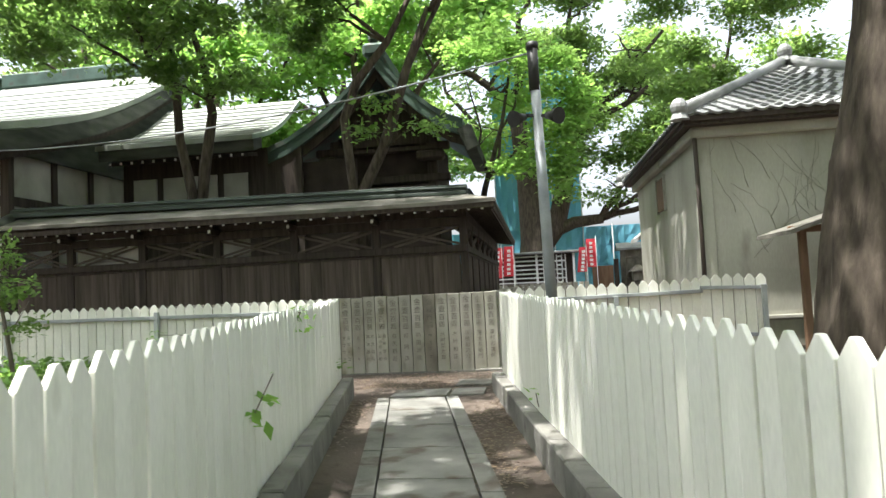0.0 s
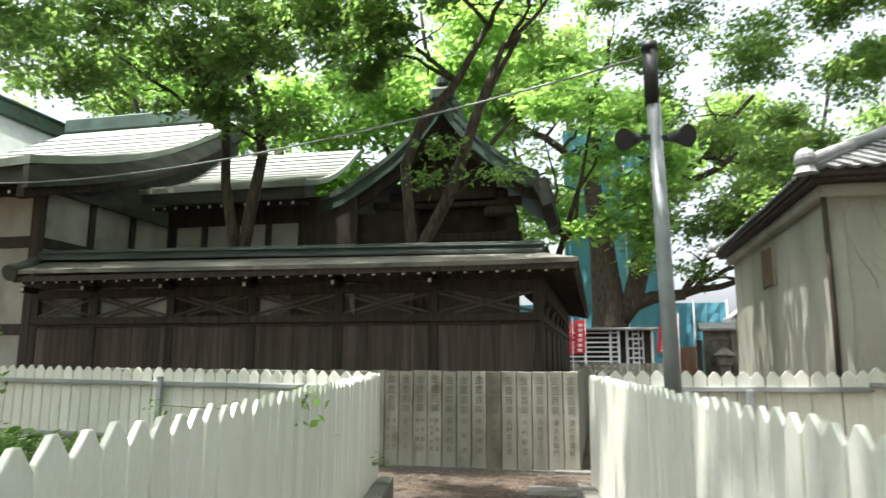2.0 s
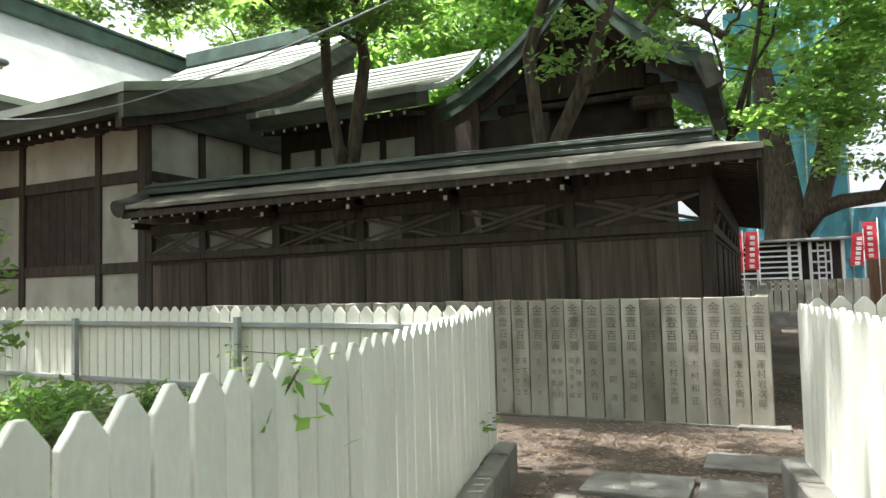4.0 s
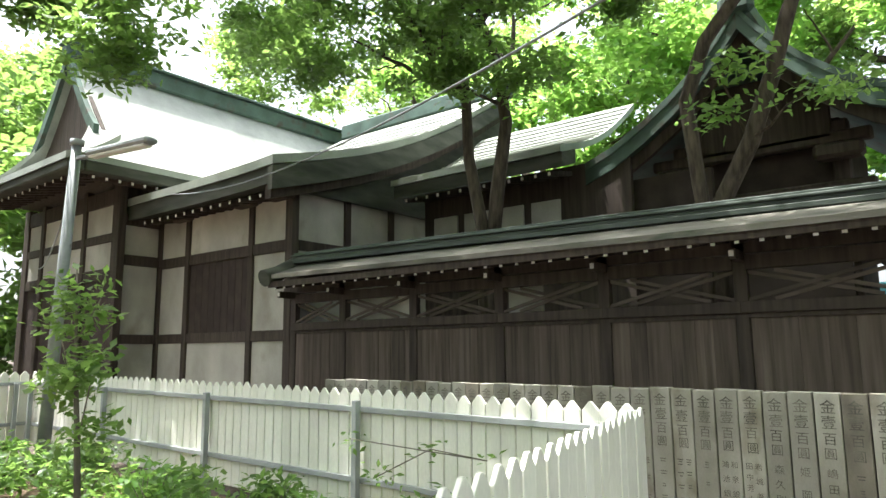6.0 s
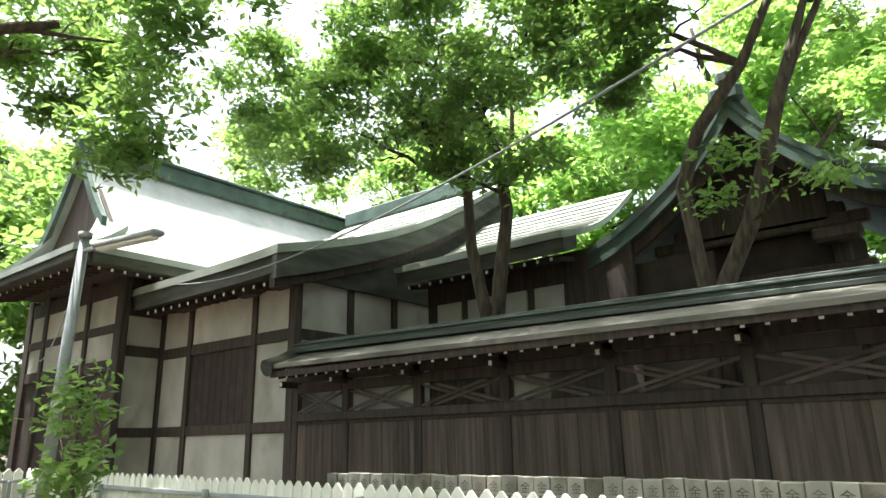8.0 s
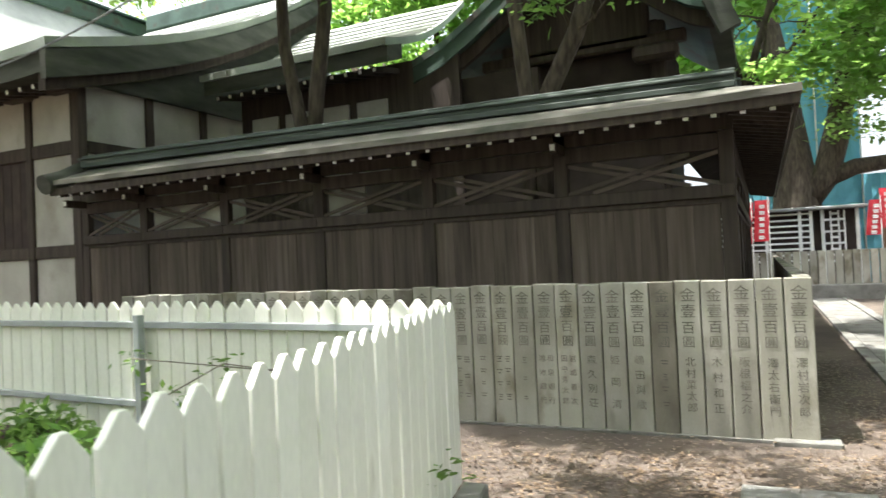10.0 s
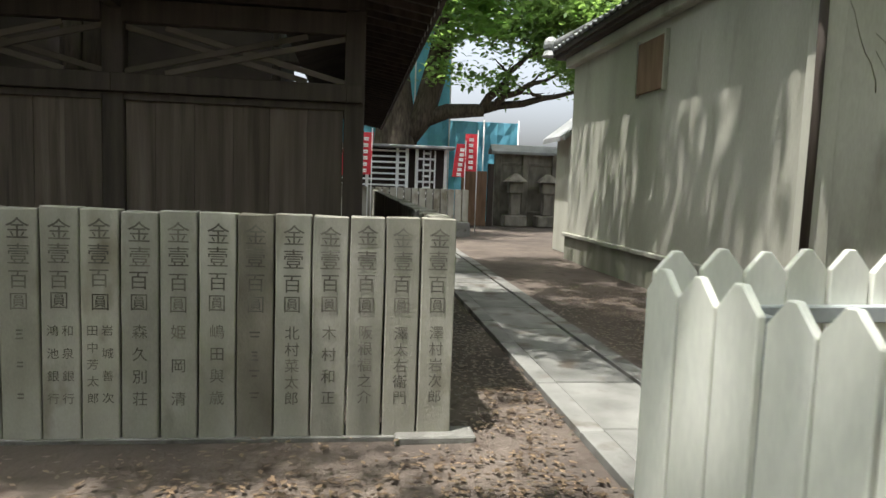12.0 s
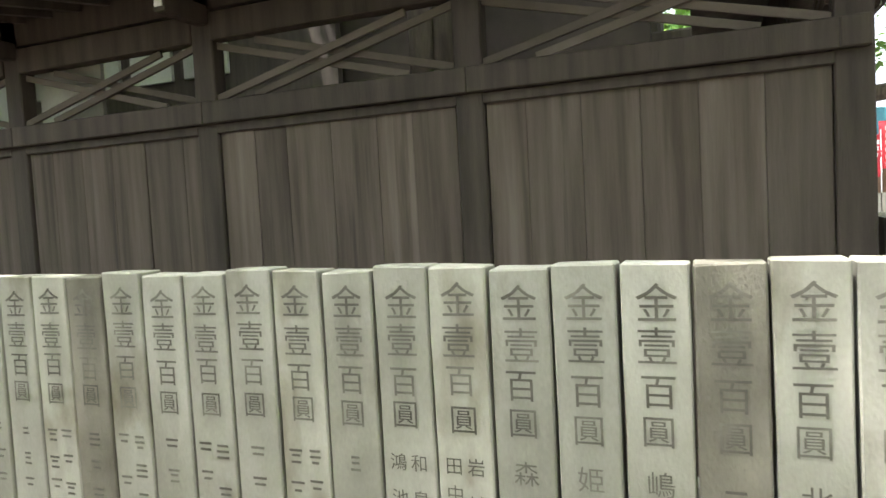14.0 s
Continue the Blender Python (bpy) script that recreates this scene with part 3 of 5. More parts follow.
for s in (1, -1):
    bm = B()
    if s == 1:
        sheet(bm, [[(WEST, WY + OUT, EAVE_Z), (WX - OUT, WY + OUT, EAVE_Z)], [(WEST, WY, RIDGE_Z + rise(WEST)), (WX, WY, RIDGE_Z)]], 0.07)
    else:
        sheet(bm, [[(WX - OUT, WY + OUT, EAVE_Z), (WX - OUT, 24.4, EAVE_Z)], [(WX, WY, RIDGE_Z), (WX, 24.4, RIDGE_Z)]], 0.07)
    part("roof_slope", bm, BARKROOF, roof)
# eave boards
part("eave_board", box(B(), WEST, WX + OUT - 0.02, WY - OUT + 0.03, WY - OUT + 0.07, EAVE_Z - 0.13, EAVE_Z - 0.03, 0.004), TIMBER, roof)
part("eave_board", box(B(), WX + OUT - 0.07, WX + OUT - 0.03, WY - OUT + 0.08, 24.4, EAVE_Z - 0.15, EAVE_Z - 0.06, 0.004), TIMBER, roof)
# ridge: stacked courses
for k, (hw, z0, z1) in enumerate(((0.16, 3.15, 3.215), (0.13, 3.217, 3.27), (0.16, 3.272, 3.305), (0.085, 3.307, 3.35))):
    zm, up = (z0 + z1) / 2, 1.55 * rise(WEST)
    part("ridge_course", beam(B(), (WEST, WY, zm + up), (WX + 0.12, WY, zm), 2 * hw, z1 - z0, 0.008), RIDGE, roof)
    part("ridge_course", box(B(), WX - hw, WX + hw, WY + hw + 0.01, 24.4, z0, z1, 0.01), RIDGE, roof)
bm = B()
tube(bm, [(WEST - 0.02, WY - OUT - 0.05, EAVE_Z + 0.03), (WEST - 0.02, WY - OUT * 0.6, EAVE_Z + 0.14), (WEST - 0.02, WY - OUT * 0.25, EAVE_Z + 0.27), (WEST - 0.02, WY, EAVE_Z + 0.36)], [0.15, 0.14, 0.13, 0.12], 18)
part("end_ornament", bm, EAVE, roof, "rounded weathered verge roll")
# bracket arms with white ends, one at each post
ARM = mesh_of("bracket_arm", box(B(), -0.04, 0.04, -0.36, -0.02, -0.06, 0.05, 0.004), TIMBER)
ARM_CAP = mesh_of("end_cap", box(B(), -0.026, 0.026, -0.367, -0.361, -0.035, 0.03), WHITECAP)
for x in POSTS[1:]:
    r = piece("bracket_arm", ARM, roof, pose(x + 0.02, WY, 2.73))
    piece("end_cap", ARM_CAP, r, Matrix())
bm = B()
beam(bm, (0, 0, -0.025), (0, OUT - 0.12, 0.07), 0.05, 0.065)
RAFTER = mesh_of("rafter", bm, TIMBER)
CAP = mesh_of("end_cap", box(B(), -0.024, 0.024, -0.006, 0.0, -0.055, 0.005), WHITECAP)
x = WEST + 0.15
while x < WX + OUT - 0.1:
    r = piece("rafter", RAFTER, roof, pose(x, WY - OUT + 0.075, EAVE_Z - 0.105))
    c = piece("end_cap", CAP, r, Matrix())
    x += 0.246
yy = WY - OUT + 0.3
while yy < 24:
    r = piece("rafter", RAFTER, roof, pose(WX + OUT - 0.075, yy, EAVE_Z - 0.105, 0, 0, 90))
    c = piece("end_cap", CAP, r, Matrix())
    yy += 0.246

# ---------------------------------------------------------------- plastered hall beside the wall
hall = thing("shrine_hall", "half-timbered white plaster shrine hall with a sweeping roof", "building")
HY = 12.78


def plaster(x0, x1, z0, z1, y=HY, parent=hall):
    part("plaster_panel", box(B(), x0, x1, y, y + 0.08, z0, z1, 0.004), PLASTER, parent)


def post_at(x, w, z0, z1, y=HY, parent=hall):
    part("post", box(B(), x - w / 2, x + w / 2, y - 0.05, y + 0.12, z0, z1, 0.01), TIMBER, parent)


def bar(x0, x1, z0, z1, y=HY, parent=hall, out=0.035):
    part("cross_beam", box(B(), x0, x1, y - out, y + 0.1, z0, z1, 0.008), TIMBER, parent)


COLS = [(-10.86, 0.2), (-12.02, 0.15), (-14.27, 0.16), (-15.42, 0.16)]
for x, w in COLS:
    post_at(x, w, 0.0, 4.9)
for (xa, wa), (xb, wb) in zip(COLS, COLS[1:]):
    x0, x1 = xb + wb / 2, xa - wa / 2
    bar(x0, x1, 0.3, 0.6)
    plaster(x0, x1, 0.6, 1.92)
    bar(x0, x1, 1.92, 2.12)
    bar(x0, x1, 3.58, 3.80)
    plaster(x0, x1, 3.80, 4.62)
    bar(x0, x1, 4.62, 4.85)
    if abs(xa + 12.02) < 0.1:
        for k in range(9):
            f0, f1 = x0 + (x1 - x0) * k / 9, x0 + (x1 - x0) * (k + 1) / 9
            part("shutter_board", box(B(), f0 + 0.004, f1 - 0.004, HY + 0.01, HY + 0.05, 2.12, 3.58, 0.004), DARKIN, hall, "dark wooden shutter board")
    else:
        plaster(x0, x1, 2.12, 3.58)
for x in (-10.95, -12.02, -14.27):
    part("bracket", box(B(), x - 0.3, x + 0.3, HY - 0.3, HY - 0.06, 4.52, 4.72, 0.05), TIMBER, hall)
    part("bracket", box(B(), x - 0.1, x + 0.1, HY - 0.45, HY - 0.06, 4.72, 4.9, 0.03), TIMBER, hall)
# east side of the hall, running back
EXs = -10.86
part("wall", box(B(), EXs - 0.1, EXs, 12.95, 19.5, 0.0, 5.0), PLASTER, hall)
for yy in (14.2, 15.5, 17.0):
    part("post", box(B(), EXs - 0.1, EXs + 0.06, yy - 0.08, yy + 0.08, 0, 5.0, 0.01), TIMBER, hall)
for z in (3.6, 4.72):
    part("cross_beam", box(B(), EXs - 0.08, EXs + 0.04, 12.95, 19.4, z, z + 0.2, 0.01), TIMBER, hall)


def sweep(x0, x1, prof, thick, name, mat, parent, n=24, lift=0.0, label=""):
    """A roof slope whose section prof (y, z) runs from eave to ridge between x0 and x1; lift raises the corner at x1."""
    rows = []
    for i, (yy, zz) in enumerate(prof):
        f = 1 - i / (len(prof) - 1)
        rows.append([(x0 + (x1 - x0) * j / n, yy, zz + lift * f * f * (j / n) ** 6) for j in range(n + 1)])
    bm = B()
    sheet(bm, rows, thick)
    return part(name, bm, mat, parent, label)


def curve(a, b, sag, n=14):
    out = []
    for i in range(n + 1):
        f = i / n
        out.append((a[0] + (b[0] - a[0]) * f, a[1] + (b[1] - a[1]) * f - sag * math.sin(math.pi * f)))
    return out


PROF = curve((11.9, 5.06), (19.4, 8.5), 0.42)
sweep(-16.4, -10.3, PROF, 0.16, "roof_slope", SHINGLE, hall, 40, 0.06)
# stepped shingle courses
for i in range(1, 13):
    pa, pb = PROF[i], PROF[i - 1]
    bm = B()
    beam(bm, (-16.4, pa[0], pa[1] + 0.012), (-10.32, pa[0], pa[1] + 0.012), 0.05, 0.03)
    part("shingle_course", bm, SHINGLE, hall)
# thick layered eave and verge
sweep(-16.4, -10.36, [(11.96, 4.93), (12.5, 5.06)], 0.34, "eave_edge", EAVE, hall, 30, 0.06)
bm = B()
rows = [[(-10.42, yy, zz - 0.13) for yy, zz in PROF], [(-10.3, yy, zz - 0.13) for yy, zz in PROF]]
sheet(bm, rows, 0.42)
part("verge_board", bm, EAVE, hall)
bm = B()
rows = [[(-10.62, yy + 0.1, zz - 0.42) for yy, zz in PROF], [(-10.46, yy + 0.1, zz - 0.42) for yy, zz in PROF]]
sheet(bm, rows, 0.26)
part("verge_board", bm, TIMBER, hall)
bm = B()
lo = [[bm.verts.new((x, yy + 0.35, 4.7)) for yy, zz in PROF] for x in (-10.8, -10.7)]
hi = [[bm.verts.new((x, yy + 0.35, zz - 0.45)) for yy, zz in PROF] for x in (-10.8, -10.7)]
for k in range(len(PROF) - 1):
    for s in (0, 1):
        bm.faces.new((lo[s][k], lo[s][k + 1], hi[s][k + 1], hi[s][k]))
    bm.faces.new((hi[0][k], hi[0][k + 1], hi[1][k + 1], hi[1][k]))
bmesh.ops.recalc_face_normals(bm, faces=bm.faces)
part("gable_wall", bm, EAVE, hall, "grey weathered gable boarding")
part("ridge", box(B(), -16.4, -10.2, 19.15, 19.65, 8.4, 8.85, 0.04), COPPER, hall)
part("gable_wall", box(B(), -10.95, -10.8, 13.0, 19.4, 4.9, 5.3), TIMBER, hall)
bm = B()
beam(bm, (0, 0, 0), (0, 0.8, 0.16), 0.07, 0.09)
RAFTER2 = mesh_of("rafter", bm, TIMBER)
CAP2 = mesh_of("end_cap", box(B(), -0.026, 0.026, -0.008, 0.0, -0.03, 0.03), WHITECAP)
for i in range(15):
    r = piece("rafter", RAFTER2, hall, pose(-10.55 - i * 0.31, 12.08, 4.5))
    piece("end_cap", CAP2, r, Matrix())

# ---------------------------------------------------------------- taller front hall with a south gable
front = thing("shrine_hall", "tall front shrine hall with hipped gable roof and bright shingles", "building")
FX1, FY = -15.42, 11.75
for x, w in ((FX1, 0.3), (-16.93, 0.17), (-19.2, 0.17), (-20.2, 0.3)):
    post_at(x, w, 0, 5.4, FY, front)
for x0, x1 in ((-16.84, -15.58), (-19.11, -17.02), (-20.05, -19.29)):
    bar(x0, x1, 0.9, 1.12, FY, front)
    plaster(x0, x1, 0.2, 0.9, FY, front)
    # Flat sheet across the opening; interior shade is put into its dark colour.
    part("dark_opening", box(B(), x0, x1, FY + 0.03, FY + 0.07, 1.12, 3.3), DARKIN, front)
    bar(x0, x1, 3.3, 3.55, FY, front)
    plaster(x0, x1, 3.55, 4.13, FY, front)
    bar(x0, x1, 4.13, 4.32, FY, front)
    plaster(x0, x1, 4.32, 4.95, FY, front)
    bar(x0, x1, 4.95, 5.3, FY, front)
# the short east return that meets the lower hall
for z0, z1 in ((0.6, 1.92), (2.12, 3.62), (3.85, 4.5)):
    part("plaster_panel", box(B(), FX1 - 0.08, FX1, FY + 0.13, 12.7, z0, z1, 0.004), PLASTER, front)
for z0, z1 in ((0.3, 0.6), (1.92, 2.12), (3.62, 3.85), (4.5, 4.75)):
    part("cross_beam", box(B(), FX1 - 0.1, FX1 + 0.035, FY + 0.13, 12.72, z0, z1, 0.008), TIMBER, front)
part("wall", box(B(), FX1 - 0.3, FX1 - 0.1, FY + 0.13, 22, 0, 5.6), TIMBER, front)
part("veranda_rail", beam(B(), (-21.5, 10.5, 1.3), (-18.2, 10.5, 1.3), 0.07, 0.07, 0.01), TIMBER, front)
for x in (-21.4, -20.4, -19.4, -18.3):
    part("rail_post", box(B(), x - 0.04, x + 0.04, 10.46, 10.54, 0.6, 1.26, 0.006), TIMBER, front)
part("veranda", box(B(), -21.6, -16.5, 10.35, 11.68, 0.0, 0.6, 0.02), TIMBER, front)
MID = -17.4
EPROF = curve((-14.5, 5.66), (MID, 8.68), 0.47)
for flip in (False, True):
    bm = B()
    side = [(2 * MID - a, b) for a, b in EPROF] if flip else EPROF
    sheet(bm, [[(xx, 10.32 + (1.02 if i > 8 else 0.13 * i) + 12.5 * j / 20, zz) for j in range(21)] for i, (xx, zz) in enumerate(side)], 0.14)
    part("roof_slope", bm, SHINGLE, front)
SP = curve((10.22, 5.62), (11.75, 6.55), 0.1, 6)
bm = B()
sheet(bm, [[(MID + s * (2.9 - 1.02 * i / 6), yy, zz) for s in (-1, -0.5, 0, 0.5, 1)] for i, (yy, zz) in enumerate(SP)], 0.14)
part("roof_slope", bm, SHINGLE, front)
part("eave_edge", box(B(), -20.25, -14.52, 10.27, 10.6, 5.3, 5.52, 0.03), EAVE, front)
part("eave_edge", box(B(), -14.84, -14.52, 10.61, 18, 5.3, 5.54, 0.03), EAVE, front)
part("eave_soffit", box(B(), -20.1, -14.9, 10.65, 13.0, 5.42, 5.48), TIMBER, front)
for s in (-1, 1):
    rows = [[(MID + s * abs(xx - MID), yy, zz + 0.22) for yy in (11.24, 11.36)] for xx, zz in EPROF[6:]]
    part("verge_board", sheet(B(), rows, 0.32), COPPER, front)
bm = B()
vs = [bm.verts.new(p) for p in ((MID - 1.7, 11.5, 6.4), (MID + 1.7, 11.5, 6.4), (MID, 11.5, 8.5))]
vb = [bm.verts.new(v.co + Vector((0, 0.1, 0))) for v in vs]
bm.faces.new(vs)
bm.faces.new(vb[::-1])
for i in range(3):
    bm.faces.new((vs[i], vb[i], vb[(i + 1) % 3], vs[(i + 1) % 3]))
part("gable_wall", bm, TIMBER, front)
part("ridge", box(B(), MID - 0.17, MID + 0.17, 11.17, 23, 8.55, 9.02, 0.05), COPPER, front, "green copper ridge")
part("ridge_cap", box(B(), MID - 0.25, MID + 0.25, 11.13, 23, 9.02, 9.09, 0.02), COPPER, front)
for i in range(14):
    r = piece("rafter", RAFTER2, front, pose(-20.0 + i * 0.39, 10.5, 5.25))
    piece("end_cap", CAP2, r, Matrix())
for i in range(8):
    r = piece("rafter", RAFTER2, front, pose(-14.7, 10.85 + i * 0.27, 5.25, 0, 0, 90))
    piece("end_cap", CAP2, r, Matrix())

# ---------------------------------------------------------------- link roof between hall and sanctuary
link = thing("link_building", "low link building with weathered copper shingle roof", "building")
LP = curve((14.85, 5.2), (18.2, 6.9), 0.25)
sweep(-10.25, -6.3, LP, 0.12, "roof_slope", SHINGLE, link, 20)
for i in range(1, 14):
    bm = B()
    beam(bm, (-10.2, LP[i][0], LP[i][1] + 0.01), (-6.35, LP[i][0], LP[i][1] + 0.01), 0.05, 0.028)
    part("shingle_course", bm, SHINGLE, link)
sweep(-10.2, -6.3, [(14.9, 5.08), (15.4, 5.25)], 0.26, "eave_edge", EAVE, link, 10)
part("wall", box(B(), -10.2, -5.5, 15.9, 16.0, 0, 5.1), TIMBER, link)
for i in range(4):
    x = -9.9 + i * 0.8
    part("plaster_panel", box(B(), x, x + 0.62, 15.84, 15.89, 3.2, 4.5, 0.004), PLASTER, link)
for i in range(13):
    r = piece("rafter", RAFTER2, link, pose(-10.0 + i * 0.28, 15.05, 4.78))
    piece("end_cap", CAP2, r, Matrix())

# ---------------------------------------------------------------- sanctuary with curved gable
honden = thing("shrine_sanctuary", "dark timber sanctuary with curved green copper gable roof", "building")
PK = (-3.58, 7.25)
RP = [(-3.58, 7.25), (-3.3, 6.85), (-3.0, 6.5), (-2.62, 6.12), (-2.2, 5.78), (-1.85, 5.55), (-1.5, 5.42)]
LPN = [(-3.58, 7.25), (-3.9, 6.82), (-4.25, 6.42), (-4.7, 6.02), (-5.2, 5.66), (-5.8, 5.3), (-6.35, 5.08)]
Y0, Y1 = 15.85, 21.0
for pr in (RP, LPN):
    bm = B()
    sheet(bm, [[(xx, Y0 + (Y1 - Y0) * j / 10, zz) for j in range(11)] for xx, zz in pr], 0.13)
    part("roof_slope", bm, COPPER, honden, "green patinated copper roof")
    for j in range(1, 16):
        bm = B()
        for p, q in zip(pr, pr[1:]):
            beam(bm, (p[0], Y0 + j * 0.32, p[1] + 0.012), (q[0], Y0 + j * 0.32, q[1] + 0.012), 0.03, 0.025)
        part("roof_seam", bm, COPPER, honden)
    bm = B()
    sheet(bm, [[(xx, Y0 + 0.02 + d, zz - 0.1) for d in (0, 0.14)] for xx, zz in pr], 0.3)
    part("verge_board", bm, COPPER, honden, "curved copper-clad verge board")
    bm = B()
    sheet(bm, [[(xx, Y0 + 0.2 + d, zz - 0.38) for d in (0, 0.1)] for xx, zz in pr], 0.24)
    part("verge_board", bm, TIMBER, honden)
bm = B()
beam(bm, (-1.5, Y0, 5.2), (-1.28, Y0 + 0.02, 4.68), 0.16, 0.3)
beam(bm, (-1.45, Y0 + 0.1, 5.12), (-1.45, Y1, 5.12), 0.3, 0.3)
part("eave_edge", bm, EAVE, honden)
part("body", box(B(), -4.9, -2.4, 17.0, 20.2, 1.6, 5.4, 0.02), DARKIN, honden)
part("gable_wall", box(B(), -4.6, -2.5, 16.7, 16.85, 5.0, 6.2, 0.02), TIMBER, honden)
for x in (-4.9, -2.4):
    part("post", box(B(), x - 0.13, x + 0.13, 16.75, 17.0, 1.2, 5.3, 0.03), TIMBER, honden)
    part("bracket", box(B(), x - 0.35, x + 0.35, 16.4, 16.74, 4.6, 4.85, 0.06), TIMBER, honden)
for z in (3.0, 4.1, 4.9):
    part("cross_beam", box(B(), -5.4, -1.95, 16.7, 16.9, z, z + 0.2, 0.03), TIMBER, honden)
part("floor_platform", box(B(), -5.6, -1.7, 15.9, 20.6, 1.3, 1.55, 0.02), TIMBER, honden)
for x in (-5.3, -3.6, -2.0):
    part("stilt", box(B(), x - 0.1, x + 0.1, 16.2, 16.4, 0, 1.3, 0.02), TIMBER, honden)
# Added dark sheets: they block bright gaps and stand for shade behind the lattice.
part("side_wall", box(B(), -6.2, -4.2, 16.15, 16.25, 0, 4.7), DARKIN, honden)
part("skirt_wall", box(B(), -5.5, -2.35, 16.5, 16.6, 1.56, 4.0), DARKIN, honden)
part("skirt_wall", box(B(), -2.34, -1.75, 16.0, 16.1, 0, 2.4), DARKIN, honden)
part("ridge", box(B(), -3.74, -3.42, Y0 + 0.1, Y1, 7.15, 7.5, 0.05), COPPER, honden, "green copper ridge")
bm = B()
box(bm, -3.86, -3.3, Y0 - 0.06, Y0 + 0.2, 7.1, 7.45, 0.08)
box(bm, -3.72, -3.44, Y0 - 0.02, Y0 + 0.16, 7.45, 7.75, 0.08)
part("ridge_ornament", bm, COPPER, honden, "green copper ridge-end ornament")

# ---------------------------------------------------------------- plastered storehouse
kura = thing("storehouse", "grey rendered storehouse with hipped tile roof and stained walls", "building")
KX, KY, KX1, KY1 = 3.38, 14.1, 8.85, 22.15
part("wall", box(B(), KX, KX1, KY, KY1, 0.5, 4.55, 0.02), KURA, kura)
part("base", box(B(), KX - 0.03, KX1 + 0.03, KY - 0.03, KY1 + 0.03, -0.05, 0.5, 0.015), KURA_BASE, kura, "mossy concrete base")
part("ledge", box(B(), KX - 0.09, KX1 + 0.09, KY - 0.09, KY1 + 0.09, 0.5, 0.575, 0.012), KURA, kura)
part("corner_stone", box(B(), KX - 0.2, KX + 0.15, KY - 0.22, KY - 0.04, -0.02, 0.33, 0.03), GRANITE, kura)
part("shutter", box(B(), KX - 0.05, KX, 17.65, 18.65, 3.12, 3.95, 0.01), BROWN, kura, "rusty brown window shutter")
for a in ((17.6, 17.65), (18.65, 18.7)):
    part("shutter_frame", box(B(), KX - 0.07, KX, a[0], a[1], 3.08, 4.0, 0.005), KURA, kura)
part("downpipe", tube(B(), [(KX - 0.07, KY - 0.06, 4.4), (KX - 0.06, KY - 0.07, 2.5), (KX - 0.07, KY - 0.06, 0.2)], [0.045] * 3, 10), TIMBER, kura, "dark brown downpipe")
part("corner_pilaster", box(B(), KX - 0.03, KX + 0.22, KY - 0.035, KY + 0.2, 0.58, 4.5, 0.01), KURA, kura)
bm = B()
vr = random.Random(8)
for k in range(48):
    x, z = vr.uniform(3.6, 8.5), vr.uniform(1.6, 3.3)
    pts = []
    dx = vr.uniform(-0.12, 0.12)
    for s in range(7):
        pts.append((x, KY - 0.006, z))
        dx = max(-0.2, min(0.2, dx + vr.uniform(-0.09, 0.09)))
        x, z = min(max(x + dx, 3.55), 8.7), min(z + vr.uniform(0.08, 0.26), 4.3)
    tube(bm, pts, [0.006 * (1 - 0.1 * s) for s in range(7)], 4)
part("dry_vine", bm, VINE, kura, "dry climbing vine traces on the render")
EX0, EX1, EY0, EY1, EZ = 2.98, 9.25, 13.62, 22.65, 4.52
AX, RZ = (EX0 + EX1) / 2, 6.25
RY0, RY1 = EY0 + AX - EX0, EY1 - (AX - EX0)
bm = B()
box(bm, EX0 + 0.08, EX1 - 0.08, EY0 + 0.08, EY1 - 0.08, 4.36, 4.5)
part("eave_soffit", bm, TIMBER, kura)
part("fascia", box(B(), EX0 + 0.03, EX1 - 0.03, EY0 + 0.03, EY1 - 0.03, 4.42, 4.54, 0.01), TIMBER, kura)
part("cornice", box(B(), KX - 0.16, KX1 + 0.16, KY - 0.16, KY1 + 0.16, 4.15, 4.37, 0.03), KURA, kura)
